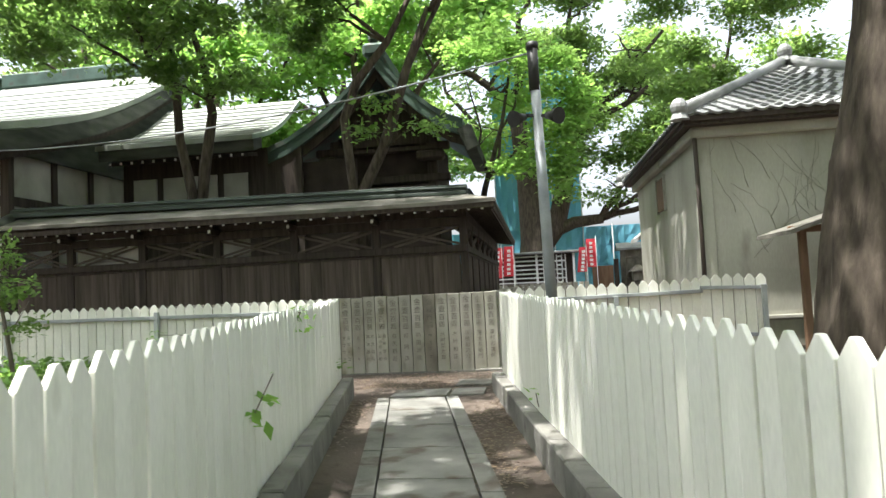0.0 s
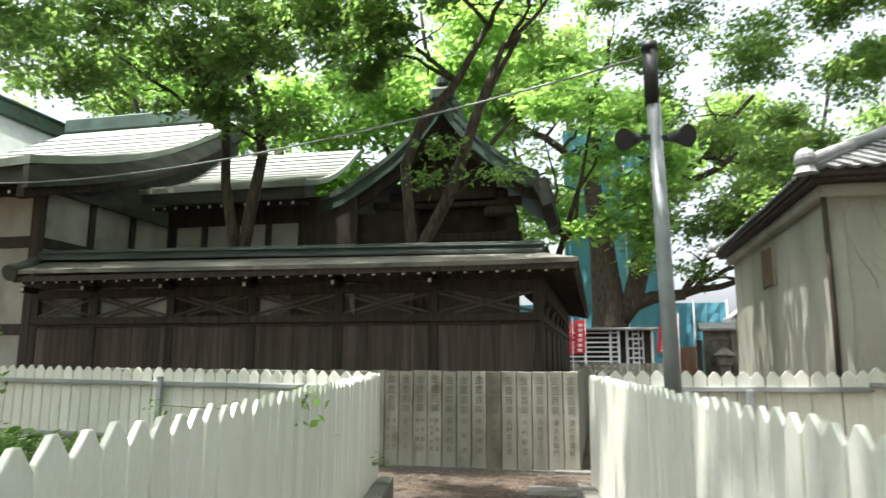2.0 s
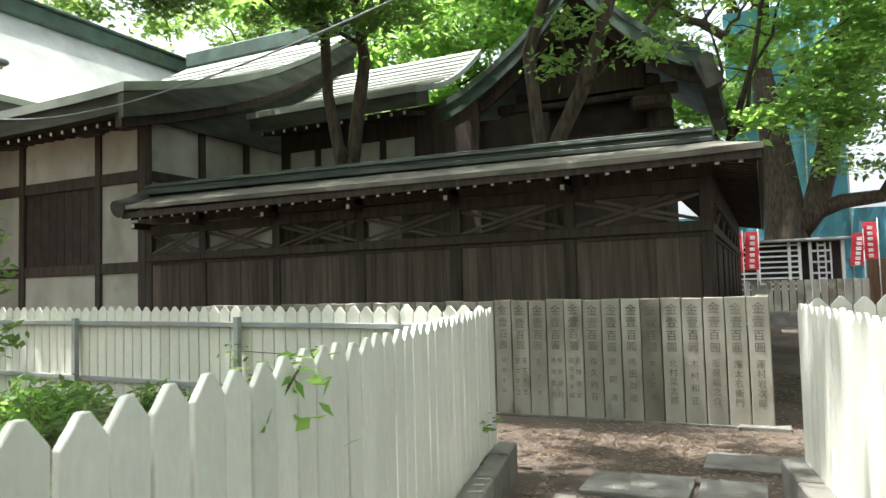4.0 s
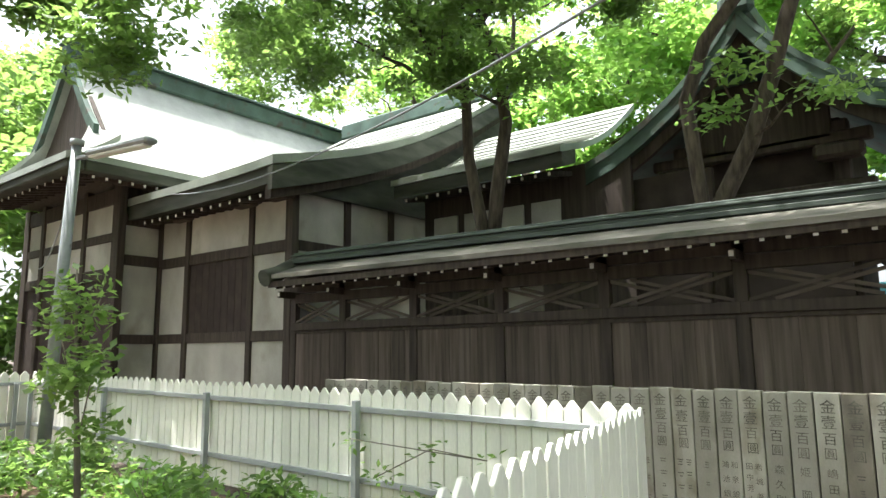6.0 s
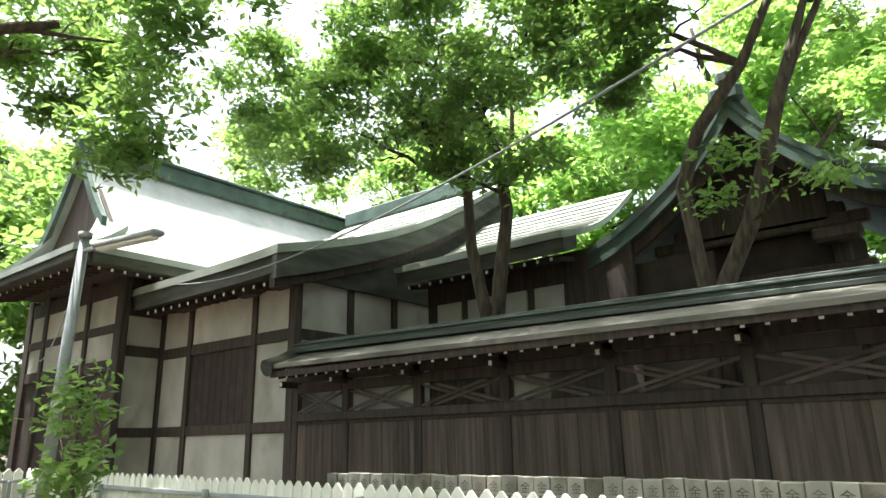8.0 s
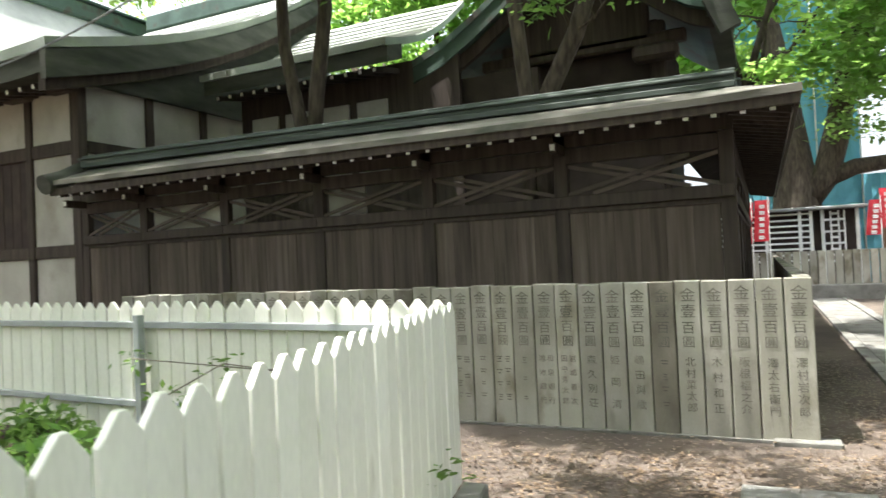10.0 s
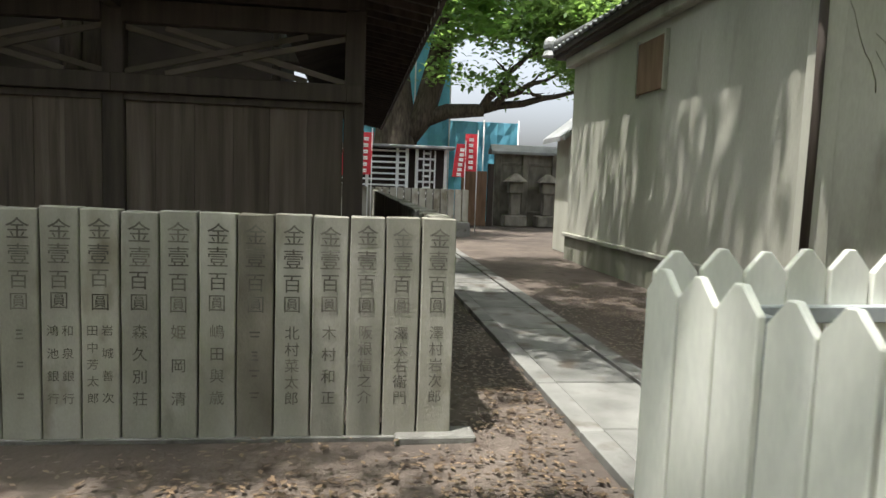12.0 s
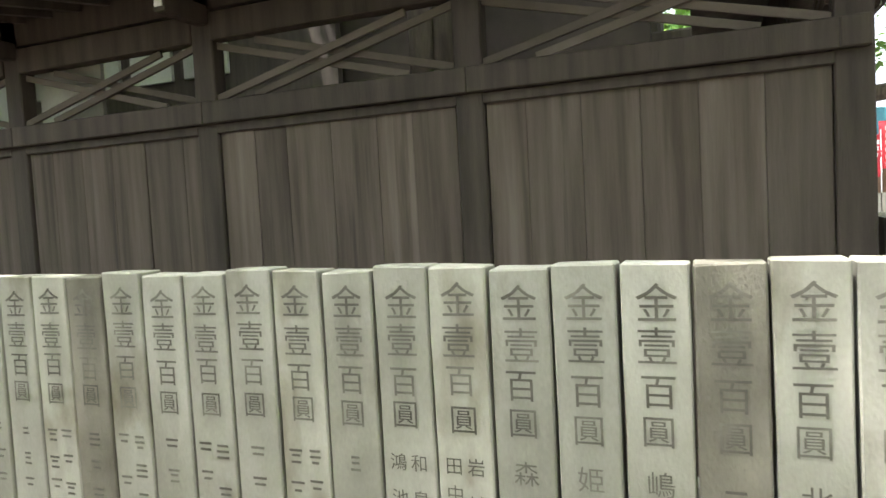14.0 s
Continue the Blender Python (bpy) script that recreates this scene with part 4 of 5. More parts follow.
for face, quad in (("s", ((EX0, EY0), (EX1, EY0), (AX, RY0), (AX, RY0))), ("w", ((EX0, EY1), (EX0, EY0), (AX, RY0), (AX, RY1))),
                   ("n", ((EX1, EY1), (EX0, EY1), (AX, RY1), (AX, RY1))), ("e", ((EX1, EY0), (EX1, EY1), (AX, RY1), (AX, RY0)))):
    bm = B()
    a, b, c, d = [Vector((*q, z)) for q, z in zip(quad, (EZ, EZ, RZ, RZ))]
    rows_n = 17
    for i in range(rows_n):
        f0, f1 = i / rows_n, (i + 1) / rows_n
        l0, r0, l1, r1 = a.lerp(d, f0), b.lerp(c, f0), a.lerp(d, f1), b.lerp(c, f1)
        u = (b - a).normalized()
        n = max(1, int((r0 - l0).length / 0.27))
        up = u.cross((d - a).normalized())
        up = up if up.z > 0 else -up
        up.normalize()
        for k in range(n):
            g0, g1 = k / n, (k + 1) / n
            p0, p1 = l0.lerp(r0, g0), l0.lerp(r0, g1)
            q0, q1 = l1.lerp(r1, g0), l1.lerp(r1, g1)
            col = []
            for h, f in ((0.055, 0.0), (0.05, 0.18), (0.02, 0.45), (0.012, 0.7), (0.035, 0.92), (0.055, 1.0)):
                col.append((bm.verts.new(p0.lerp(p1, f) + up * (h + 0.03)), bm.verts.new(q0.lerp(q1, f) + up * h), bm.verts.new(p0.lerp(p1, f) + up * (h - 0.02))))
            for m0, m1 in zip(col, col[1:]):
                bm.faces.new((m0[0], m1[0], m1[1], m0[1]))
                bm.faces.new((m0[2], m1[2], m1[0], m0[0]))
    bmesh.ops.recalc_face_normals(bm, faces=bm.faces)
    tagged(part("roof_tiles", bm, TILE, kura, "weathered grey pantiles"), kind="stuff")
bm = B()
for p, q in (((EX0, EY0), (AX, RY0)), ((EX1, EY0), (AX, RY0)), ((EX0, EY1), (AX, RY1)), ((EX1, EY1), (AX, RY1))):
    tube(bm, [(*p, EZ + 0.12), ((p[0] + q[0]) / 2, (p[1] + q[1]) / 2, (EZ + RZ) / 2 + 0.09), (*q, RZ + 0.14)], [0.13, 0.12, 0.12], 8)
tube(bm, [(AX, RY0, RZ + 0.14), (AX, RY1, RZ + 0.14)], [0.15, 0.15], 8)
part("hip_ridge", bm, TILE, kura)
for p in ((EX0 - 0.02, EY0 - 0.02, EZ + 0.17), (AX, RY0 - 0.05, RZ + 0.32), (EX0 - 0.02, EY1, EZ + 0.17)):
    bm = B()
    bmesh.ops.create_uvsphere(bm, u_segments=12, v_segments=8, radius=0.17, matrix=pose(*p) @ Matrix.Diagonal((1, 1, 1.15, 1)))
    bmesh.ops.create_cone(bm, cap_ends=True, segments=10, radius1=0.19, radius2=0.1, depth=0.2, matrix=pose(p[0], p[1], p[2] - 0.14))
    part("finial", bm, TILE, kura, "grey tile end finial")
part("annex_roof", sheet(B(), [[(3.4, 22.7, 2.75), (3.4, 24.5, 2.75)], [(4.6, 22.7, 3.7), (4.6, 24.5, 3.7)]], 0.12), TILE, kura)
part("annex_wall", box(B(), 3.75, 5.5, 22.7, 24.4, 0, 2.95), KURA, kura)

# ---------------------------------------------------------------- small shelter with a stone basin
shelter = thing("shelter", "small open timber shelter with a shallow board roof", "shelter")
for x in (4.62, 6.0, 8.0):
    part("post", box(B(), x - 0.06, x + 0.06, 12.44, 12.56, 0, 2.2, 0.008), BROWN, shelter)
for xe in (4.2, 8.6):
    part("roof_slope", sheet(B(), [[(xe, 11.8, 2.09), (xe, 13.55, 2.09)], [((xe + 6.4) / 2, 11.8, 2.43), ((xe + 6.4) / 2, 13.55, 2.43)], [(6.4, 11.8, 2.74), (6.4, 13.55, 2.74)]], 0.07), BARKROOF, shelter)
part("tie_beam", beam(B(), (4.4, 12.5, 2.13), (8.4, 12.5, 2.13), 0.09, 0.12, 0.01), BROWN, shelter)
part("low_rail", beam(B(), (4.69, 12.5, 0.42), (5.93, 12.5, 0.42), 0.06, 0.09, 0.01), BROWN, shelter)
part("ridge_beam", beam(B(), (6.4, 11.85, 2.61), (6.4, 13.5, 2.61), 0.08, 0.1, 0.01), BROWN, shelter)
part("king_post", box(B(), 6.36, 6.44, 12.46, 12.54, 2.19, 2.56, 0.005), BROWN, shelter)
basin = thing("stone_lantern", "dark rounded stone on a square pedestal under the shelter", "stone")
part("pedestal", box(B(), 5.3, 5.95, 12.4, 12.95, 0, 0.75, 0.03), STONE_DARK, basin)
bm = B()
bmesh.ops.create_icosphere(bm, subdivisions=3, radius=0.34, matrix=pose(5.62, 12.68, 1.02) @ Matrix.Diagonal((1.05, 0.85, 0.95, 1)))
for v in bm.verts:
    v.co += Vector((0.05, 0.05, 0.05)) * noise.noise(v.co * 3)
part("boulder", bm, STONE_DARK, basin)

# ---------------------------------------------------------------- poles and cables
pole = thing("loudspeaker_pole", "grey steel pole with two black horn floodlights", "pole")
part("mast", tube(B(), [(0.193, 7.7, 0.1), (0.116, 7.7, 3.9)], [0.068, 0.055], 14), POLE, pole)
part("cap", tube(B(), [(0.115, 7.7, 3.6), (0.112, 7.7, 4.12)], [0.062, 0.06], 14), BLACK, pole, "weathered black pole sleeve")
part("cap", tube(B(), [(0.112, 7.7, 4.08), (0.112, 7.7, 4.16)], [0.07, 0.07], 14), BLACK, pole)
part("bracket", beam(B(), (-0.06, 7.68, 3.33), (0.3, 7.68, 3.29), 0.035, 0.035), BLACK, pole)
for s, x in ((-1, -0.02), (1, 0.24)):
    bm = B()
    tube(bm, [(x, 7.66, 3.30), (x + s * 0.05, 7.58, 3.275), (x + s * 0.12, 7.5, 3.25)], [0.04, 0.055, 0.095], 14)
    part("floodlight", bm, BLACK, pole, "black horn-shaped floodlight")
lamp = thing("street_lamp", "slim grey street lamp with one tubular arm", "street lamp")
part("mast", tube(B(), [(-10.52, 8.6, 0.1), (-10.32, 8.6, 2.5), (-10.15, 8.6, 4.5)], [0.085, 0.075, 0.065], 12), POLE, lamp)
part("cap", tube(B(), [(-10.15, 8.6, 4.46), (-10.145, 8.6, 4.54)], [0.09, 0.09], 12), POLE, lamp)
part("lamp_arm", beam(B(), (-10.1, 8.6, 4.28), (-9.7, 8.6, 4.25), 0.05, 0.05, 0.006), POLE, lamp)
head = part("lamp_head", beam(B(), (-9.75, 8.6, 4.27), (-8.2, 8.6, 4.14), 0.17, 0.075, 0.025), POLE, lamp, "flat grey fluorescent lamp head")
part("diffuser", beam(B(), (-9.68, 8.6, 4.215), (-8.28, 8.6, 4.095), 0.12, 0.04, 0.015), WHITE, head, "pale diffuser")


def cable(pts, label, r=0.011):
    cu = B()
    tube(cu, pts, [r] * len(pts), 5)
    tagged(part("cable", cu, POLE), label, "cable")


def hang(a, b, sag, n=18):
    a, b = Vector(a), Vector(b)
    return [a.lerp(b, i / n) - Vector((0, 0, sag * 4 * (i / n) * (1 - i / n))) for i in range(n + 1)]


cable(hang((0.11, 7.7, 4.05), (-14.0, 12.05, 5.0), 0.55), "thin overhead cable sagging towards the hall")
cable(hang((-10.2, 8.6, 3.9), (-19.0, 11.6, 3.8), 0.3), "thin cable from the lamp to the hall")

# ---------------------------------------------------------------- far end of the court
gate = thing("shrine_screen", "white slatted screen wall of a small shrine building", "screen")
GY = 30.5
part("backing", box(B(), -3.0, 1.8, GY + 0.3, GY + 0.4, 0, 2.7), DARKIN, gate)
part("eave_board", box(B(), -3.2, 2.0, GY - 0.3, GY + 0.6, 2.7, 2.8, 0.02), TILE, gate)
for x in (-3.0, -1.9, -0.9, 0.1, 0.42, 0.75, 1.72):
    part("post", box(B(), x - 0.05, x + 0.05, GY - 0.06, GY + 0.06, 0, 2.7, 0.01), WHITE, gate)
for k in range(9):
    z = 1.05 + k * 0.19
    part("slat", box(B(), -3.0, 0.42, GY - 0.04, GY + 0.0, z, z + 0.06, 0.005), WHITE, gate)
for k in range(9):
    part("slat", box(B(), 0.8 if k % 2 else 0.95, 1.35 if k % 2 else 1.2, GY - 0.03, GY + 0.02, 1.0 + k * 0.19, 1.07 + k * 0.19, 0.005), WHITE, gate)
for x in (0.98, 1.2, 1.36):
    part("slat", box(B(), x - 0.025, x + 0.025, GY - 0.05, GY - 0.031, 0.95, 2.65, 0.005), WHITE, gate)
low = thing("stone_fence", "low grey stone slat fence before the white screen", "stone fence")
part("terrace", box(B(), -3.5, 2.2, 27.9, 28.4, -0.05, 0.42, 0.03), KERB, low)
SHORT = stone_mesh(0.98, PITCH - 0.02, 9)
for i in range(24):
    piece("stone_slat", SHORT, low, pose(2.05 - i * 0.22, 28.05, 0.42))
lockers = thing("stone_enclosure", "dark stone enclosure wall with tile coping", "wall")
part("wall", box(B(), 4.2, 7.8, 34.2, 34.5, 0, 2.95, 0.02), STONE_DARK, lockers)
part("coping", sheet(B(), [[(4.0, 33.9, 2.92), (7.95, 33.9, 2.92)], [(4.0, 34.35, 3.2), (7.95, 34.35, 3.2)], [(4.0, 34.8, 2.92), (7.95, 34.8, 2.92)]], 0.1), TILE, lockers)
for x in (4.3, 5.4, 6.6, 7.7):
    part("post", box(B(), x - 0.12, x + 0.12, 34.08, 34.2, 0, 2.85, 0.02), STONE_DARK, lockers)
for z in (0.5, 1.4, 2.4):
    part("ledge", box(B(), 4.2, 7.8, 34.12, 34.2, z, z + 0.1, 0.01), STONE_DARK, lockers)
for x in (4.9, 6.2):
    sl = thing("stone_lantern", "small weathered stone lantern against the enclosure wall", "lantern", "stone lanterns")
    part("base", box(B(), x - 0.45, x + 0.45, 33.3, 33.95, 0, 0.45, 0.04), STONE_DARK, sl)
    part("shaft", box(B(), x - 0.2, x + 0.2, 33.45, 33.8, 0.45, 1.3, 0.03), STONE_DARK, sl)
    part("light_box", box(B(), x - 0.28, x + 0.28, 33.38, 33.87, 1.3, 1.75, 0.03), STONE_DARK, sl)
    bm = B()
    bmesh.ops.create_cone(bm, cap_ends=True, segments=4, radius1=0.58, radius2=0.12, depth=0.32, matrix=pose(x, 33.62, 1.91, 0, 0, 45))
    part("cap", bm, STONE_DARK, sl)
brown_door = thing("door_1", "plain brown wooden door beside the screen", "door", kind="structure")
part("leaf", box(B(), 2.75, 3.75, 33.5, 33.56, 0, 2.1, 0.01), BROWN, brown_door)
part("post", box(B(), 3.78, 4.0, 33.45, 33.6, 0, 2.4, 0.01), TIMBER, brown_door)
for i, (x, yy, lean, top, h) in enumerate(((-1.05, 27.4, 3, 2.95, 1.2), (-1.5, 27.2, 4, 2.9, 1.2), (1.98, 29.3, 7, 2.85, 1.05), (2.42, 29.6, 0, 3.2, 1.2))):
    flag = thing("nobori_banner", "narrow red cloth banner with white writing on a pole", "banner", "red banners")
    part("pole", tube(B(), [(x + 0.22, yy, 0), (x + 0.22, yy, top + 0.12)], [0.016, 0.014], 8), WHITE, flag)
    slip = -math.tan(radians(lean))
    bm = B()
    rows = [[(x + 0.2 - 0.4 * j / 4 + slip * (h * k / 10 - h), yy + 0.02 * math.sin(k * 0.9 + j), top - h * k / 10) for j in range(5)] for k in range(11)]
    sheet(bm, rows, 0.004)
    part("cloth", bm, RED, flag)
    for k in range(6):
        zz = top - 0.14 - k * h * 0.15
        for d0, d1 in ((0.0, 0.05), (0.06, 0.1)):
            part("writing", box(B(), x - 0.07 + slip * (top - zz - h), x + 0.07 + slip * (top - zz - h), yy - 0.04, yy - 0.035, zz - d1, zz - d0), WHITE, flag)
blue = thing("scaffolded_building", "building wrapped in blue scaffold sheeting", "building")
for i in range(11):
    for z0, z1 in ((0, 2.2), (2.22, 4.3)) + (((4.32, 7.5), (7.52, 10.6), (10.62, 13.5)) if 6 <= i < 9 else ()):
        x = -11 + i * 1.52
        bm = B()
        sheet(bm, [[(x + 1.5 * j / 5, 37 + 0.05 * math.sin(j * 2 + k + i), z0 + (z1 - z0) * k / 4) for j in range(6)] for k in range(5)], 0.02)
        part("sheet", bm, BLUE, blue)
for i in range(12):
    part("scaffold_pole", tube(B(), [(-11.01 + i * 1.52, 36.9, 0), (-11.01 + i * 1.52, 36.9, 13.6 if 6 <= i <= 9 else 4.4)], [0.03, 0.03], 6), WHITE, blue)
part("wall", box(B(), -11, 5.4, 37.3, 44, 0, 4.2), BLUE, blue)
part("wall", box(B(), -1.9, 2.6, 37.3, 44, 4.2, 13.4), BLUE, blue)

# ---------------------------------------------------------------- trees


def tree(name, label, trunks, ways, blobs, count, size, leaf, bark, seed, flat=0.5, clump=0.28, depth=2, tiers=6, rough=False):
    t = thing(name, label, "tree")
    r = random.Random(seed)
    for pts, radii in trunks:
        if rough:
            fine_pts, fine_r = [], []
            for k in range(len(pts) - 1):
                for q in range(12):
                    fine_pts.append(Vector(pts[k]).lerp(Vector(pts[k + 1]), q / 12))
                    fine_r.append(radii[k] + (radii[k + 1] - radii[k]) * q / 12)
            bm = tube(B(), fine_pts, fine_r, 56, 0.0)
            for v in bm.verts:
                d = Vector((v.co.x - pts[0][0], v.co.y - pts[0][1], 0))
                a = math.atan2(d.y, d.x)
                n1 = noise.noise(Vector((math.cos(a) * 7, math.sin(a) * 7, v.co.z * 1.3)))
                n2 = noise.noise(Vector((math.cos(a) * 2, math.sin(a) * 2, v.co.z * 0.8)))
                v.co += d.normalized() * (0.035 * n1 + 0.04 * n2)
            part("trunk", bm, bark, t)
        else:
            part("trunk", tube(B(), pts, radii, 12, 0.25), bark, t)
    for start, rad, ends in ways:
        for e in ends:
            bm = B()
            limbs(bm, start, rad, [e], r, depth)
            part("branch", bm, bark, t)
    leaves("crown", blobs, count, size, leaf, seed, t, flat, clump, tiers=tiers)
    return t


tree("tree", "slender two-stemmed evergreen tree behind the boarded wall",
     [([(-7.25, 14.0, 0), (-7.3, 14.0, 2.5), (-7.35, 14.0, 3.7), (-7.62, 14.0, 5.0), (-7.7, 14.05, 6.1), (-8.0, 14.1, 8.6)], [0.17, 0.14, 0.115, 0.1, 0.085, 0.04]),
      ([(-7.2, 14.02, 3.2), (-7.05, 14.0, 4.3), (-6.85, 14.0, 5.5), (-7.0, 14.0, 6.6), (-7.3, 13.9, 7.6)], [0.11, 0.115, 0.105, 0.085, 0.05])],
     [((-7.7, 14.05, 6.1), 0.06, [(-9.8, 13.2, 7.6), (-8.6, 12.6, 8.3), (-9.0, 15, 8.2)]), ((-7.3, 13.9, 7.3), 0.06, [(-5.8, 13.3, 8.2), (-8.6, 12.9, 9.2), (-6.4, 14.6, 9.0)]), ((-6.9, 14, 5.8), 0.04, [(-6.0, 13.4, 6.2), (-8.2, 13.3, 6.6)])],
     [(-8.7, 13.0, 7.5, 2.2, 1.3, 0.9), (-6.5, 13.3, 7.6, 1.7, 1.2, 0.9), (-7.6, 13.2, 6.3, 1.2, 0.7, 0.5), (-6.2, 13.2, 6.0, 0.9, 0.6, 0.5), (-8.2, 13.8, 9.4, 3.0, 1.9, 1.1), (-10.0, 12.4, 6.9, 1.1, 0.8, 0.5), (-5.2, 13.5, 9.2, 1.8, 1.3, 1.0), (-10.6, 13.4, 9.4, 1.8, 1.2, 1.0), (-8.2, 13.0, 10.9, 2.6, 1.4, 0.9), (-12.0, 13.0, 8.4, 1.2, 0.9, 0.7), (-10.9, 12.6, 7.7, 1.3, 0.8, 0.7), (-12.4, 12.8, 9.8, 1.4, 0.9, 0.8), (-4.6, 13.2, 7.4, 1.0, 0.7, 0.7)],
     36000, 0.15, LEAF, BARK, 11, clump=0.17, depth=3, tiers=24)
tree("tree", "forked evergreen tree leaning over the wall by the sanctuary",
     [([(-3.75, 13.95, 0), (-3.7, 13.95, 3.5), (-3.78, 13.95, 4.4), (-3.85, 13.95, 5.1), (-3.55, 13.95, 5.9), (-2.85, 13.95, 6.7), (-2.2, 13.9, 7.8)], [0.13, 0.1, 0.095, 0.095, 0.09, 0.08, 0.05]),
      ([(-3.6, 14.0, 0), (-3.5, 14.0, 3.6), (-3.05, 14.0, 4.4), (-2.75, 14.0, 5.2), (-2.5, 14.0, 6.0), (-1.95, 14.0, 7.4)], [0.14, 0.125, 0.115, 0.11, 0.095, 0.05]),
      ([(-2.52, 14.0, 5.95), (-2.2, 14.05, 6.6), (-1.65, 14.1, 7.6)], [0.065, 0.06, 0.04])],
     [((-2.85, 13.95, 6.7), 0.05, [(-4.4, 13.7, 7.6), (-4.9, 13.3, 8.6)]), ((-2.2, 13.9, 7.7), 0.05, [(-3.2, 13.5, 9.0), (-1.6, 13.5, 9.2)]), ((-1.9, 14, 7.3), 0.05, [(-0.6, 13.6, 8.6), (-1.2, 14.6, 9.2)]), ((-3.1, 14, 4.4), 0.025, [(-2.2, 13.5, 4.75), (-3.3, 13.5, 5.4)])],
     [(-4.3, 13.6, 8.4, 1.9, 1.3, 0.9), (-2.4, 13.6, 9.3, 2.6, 1.5, 0.9), (-2.05, 13.5, 4.75, 0.55, 0.3, 0.22), (-3.1, 13.6, 5.35, 0.4, 0.3, 0.3), (-0.6, 13.8, 9.1, 1.3, 1.0, 0.7), (-4.9, 14.0, 7.2, 0.9, 0.7, 0.5), (-3.2, 13.5, 4.7, 0.3, 0.25, 0.3)],
     12000, 0.15, LEAF, BARK, 12, clump=0.16, depth=3, tiers=22)
tree("tree", "old camphor tree with a thick trunk and long low limbs",
     [([(0.0, 33, 0), (0.1, 33, 1.5), (0.15, 33, 3.5), (-0.1, 33.2, 6.5), (-0.6, 33.4, 11)], [1.2, 0.9, 0.78, 0.55, 0.3]),
      ([(0.4, 32.9, 3.2), (1.1, 32.8, 4.0), (1.5, 32.8, 5.6), (2.0, 32.9, 8.0), (3.0, 33, 11.5)], [0.5, 0.46, 0.42, 0.34, 0.2]),
      ([(0.9, 32.8, 3.8), (2.0, 32.6, 4.2), (3.3, 32.4, 4.3)], [0.32, 0.28, 0.24])],
     [((3.2, 32.4, 4.3), 0.18, [(5.8, 31.8, 5.6), (5.2, 31.4, 6.8), (7.2, 32, 5.2)]), ((2.1, 32.9, 8.2), 0.26, [(6.5, 32.0, 12.8), (5.5, 31, 10), (2.4, 31.2, 14.4)]), ((-0.5, 33.4, 10), 0.26, [(-4.5, 32.0, 13), (0.5, 31.0, 15.5), (-2, 31.2, 11)])],
     [(5.2, 31.6, 8.0, 2.6, 1.8, 1.6), (8.4, 32, 10.2, 3, 2, 2.0), (2.6, 31.2, 11.4, 3.2, 2, 1.6), (5.2, 31.4, 15, 4.2, 2.2, 1.8), (-3, 31.8, 13.2, 3.2, 2, 1.9), (1.9, 31.4, 6.6, 1.4, 1.0, 1.2), (6.2, 31.3, 6.0, 1.4, 0.8, 0.7), (11.8, 32.5, 13.6, 2.8, 2, 1.8), (3.4, 31.5, 5.2, 1.2, 0.8, 0.5), (6, 30.5, 18.5, 4.5, 2, 2), (1.0, 30.5, 18.5, 4, 2, 2), (10.5, 31, 17, 3, 2, 1.8), (-4, 31, 17.5, 3.5, 2, 2), (4.4, 31.4, 7.0, 1.8, 1.0, 1.1), (2.6, 31.2, 8.6, 2.0, 1.2, 1.3), (7.0, 31.6, 7.4, 1.6, 1.0, 0.9)],
     58000, 0.26, LEAF_FAR, BARK, 13, clump=0.36, tiers=12)
tree("maple_tree", "bright green maple tree beside the sanctuary",
     [([(-2.1, 20.9, 0), (-1.95, 20.7, 2.0), (-1.3, 19.9, 4.3), (-0.7, 19.3, 6.0), (-0.3, 19.2, 8.0)], [0.13, 0.11, 0.085, 0.06, 0.025])],
     [((-1.2, 19.8, 4.6), 0.05, [(1.0, 18.8, 6.4), (-1.6, 18.8, 7.2), (0.6, 18.6, 5.2), (0.4, 19.4, 8.4)])],
     [(0.2, 18.9, 6.3, 1.6, 1.2, 0.9), (0.6, 18.8, 5.0, 0.9, 0.8, 0.5), (-0.7, 19.1, 7.9, 1.7, 1.3, 0.9), (0.8, 18.9, 7.3, 1.0, 0.9, 0.6), (-0.2, 18.7, 4.6, 0.6, 0.6, 0.5), (0.8, 18.8, 4.2, 0.55, 0.5, 0.35)],
     9000, 0.17, LEAF_LIGHT, BARK, 14, flat=0.25, clump=0.22, tiers=9)
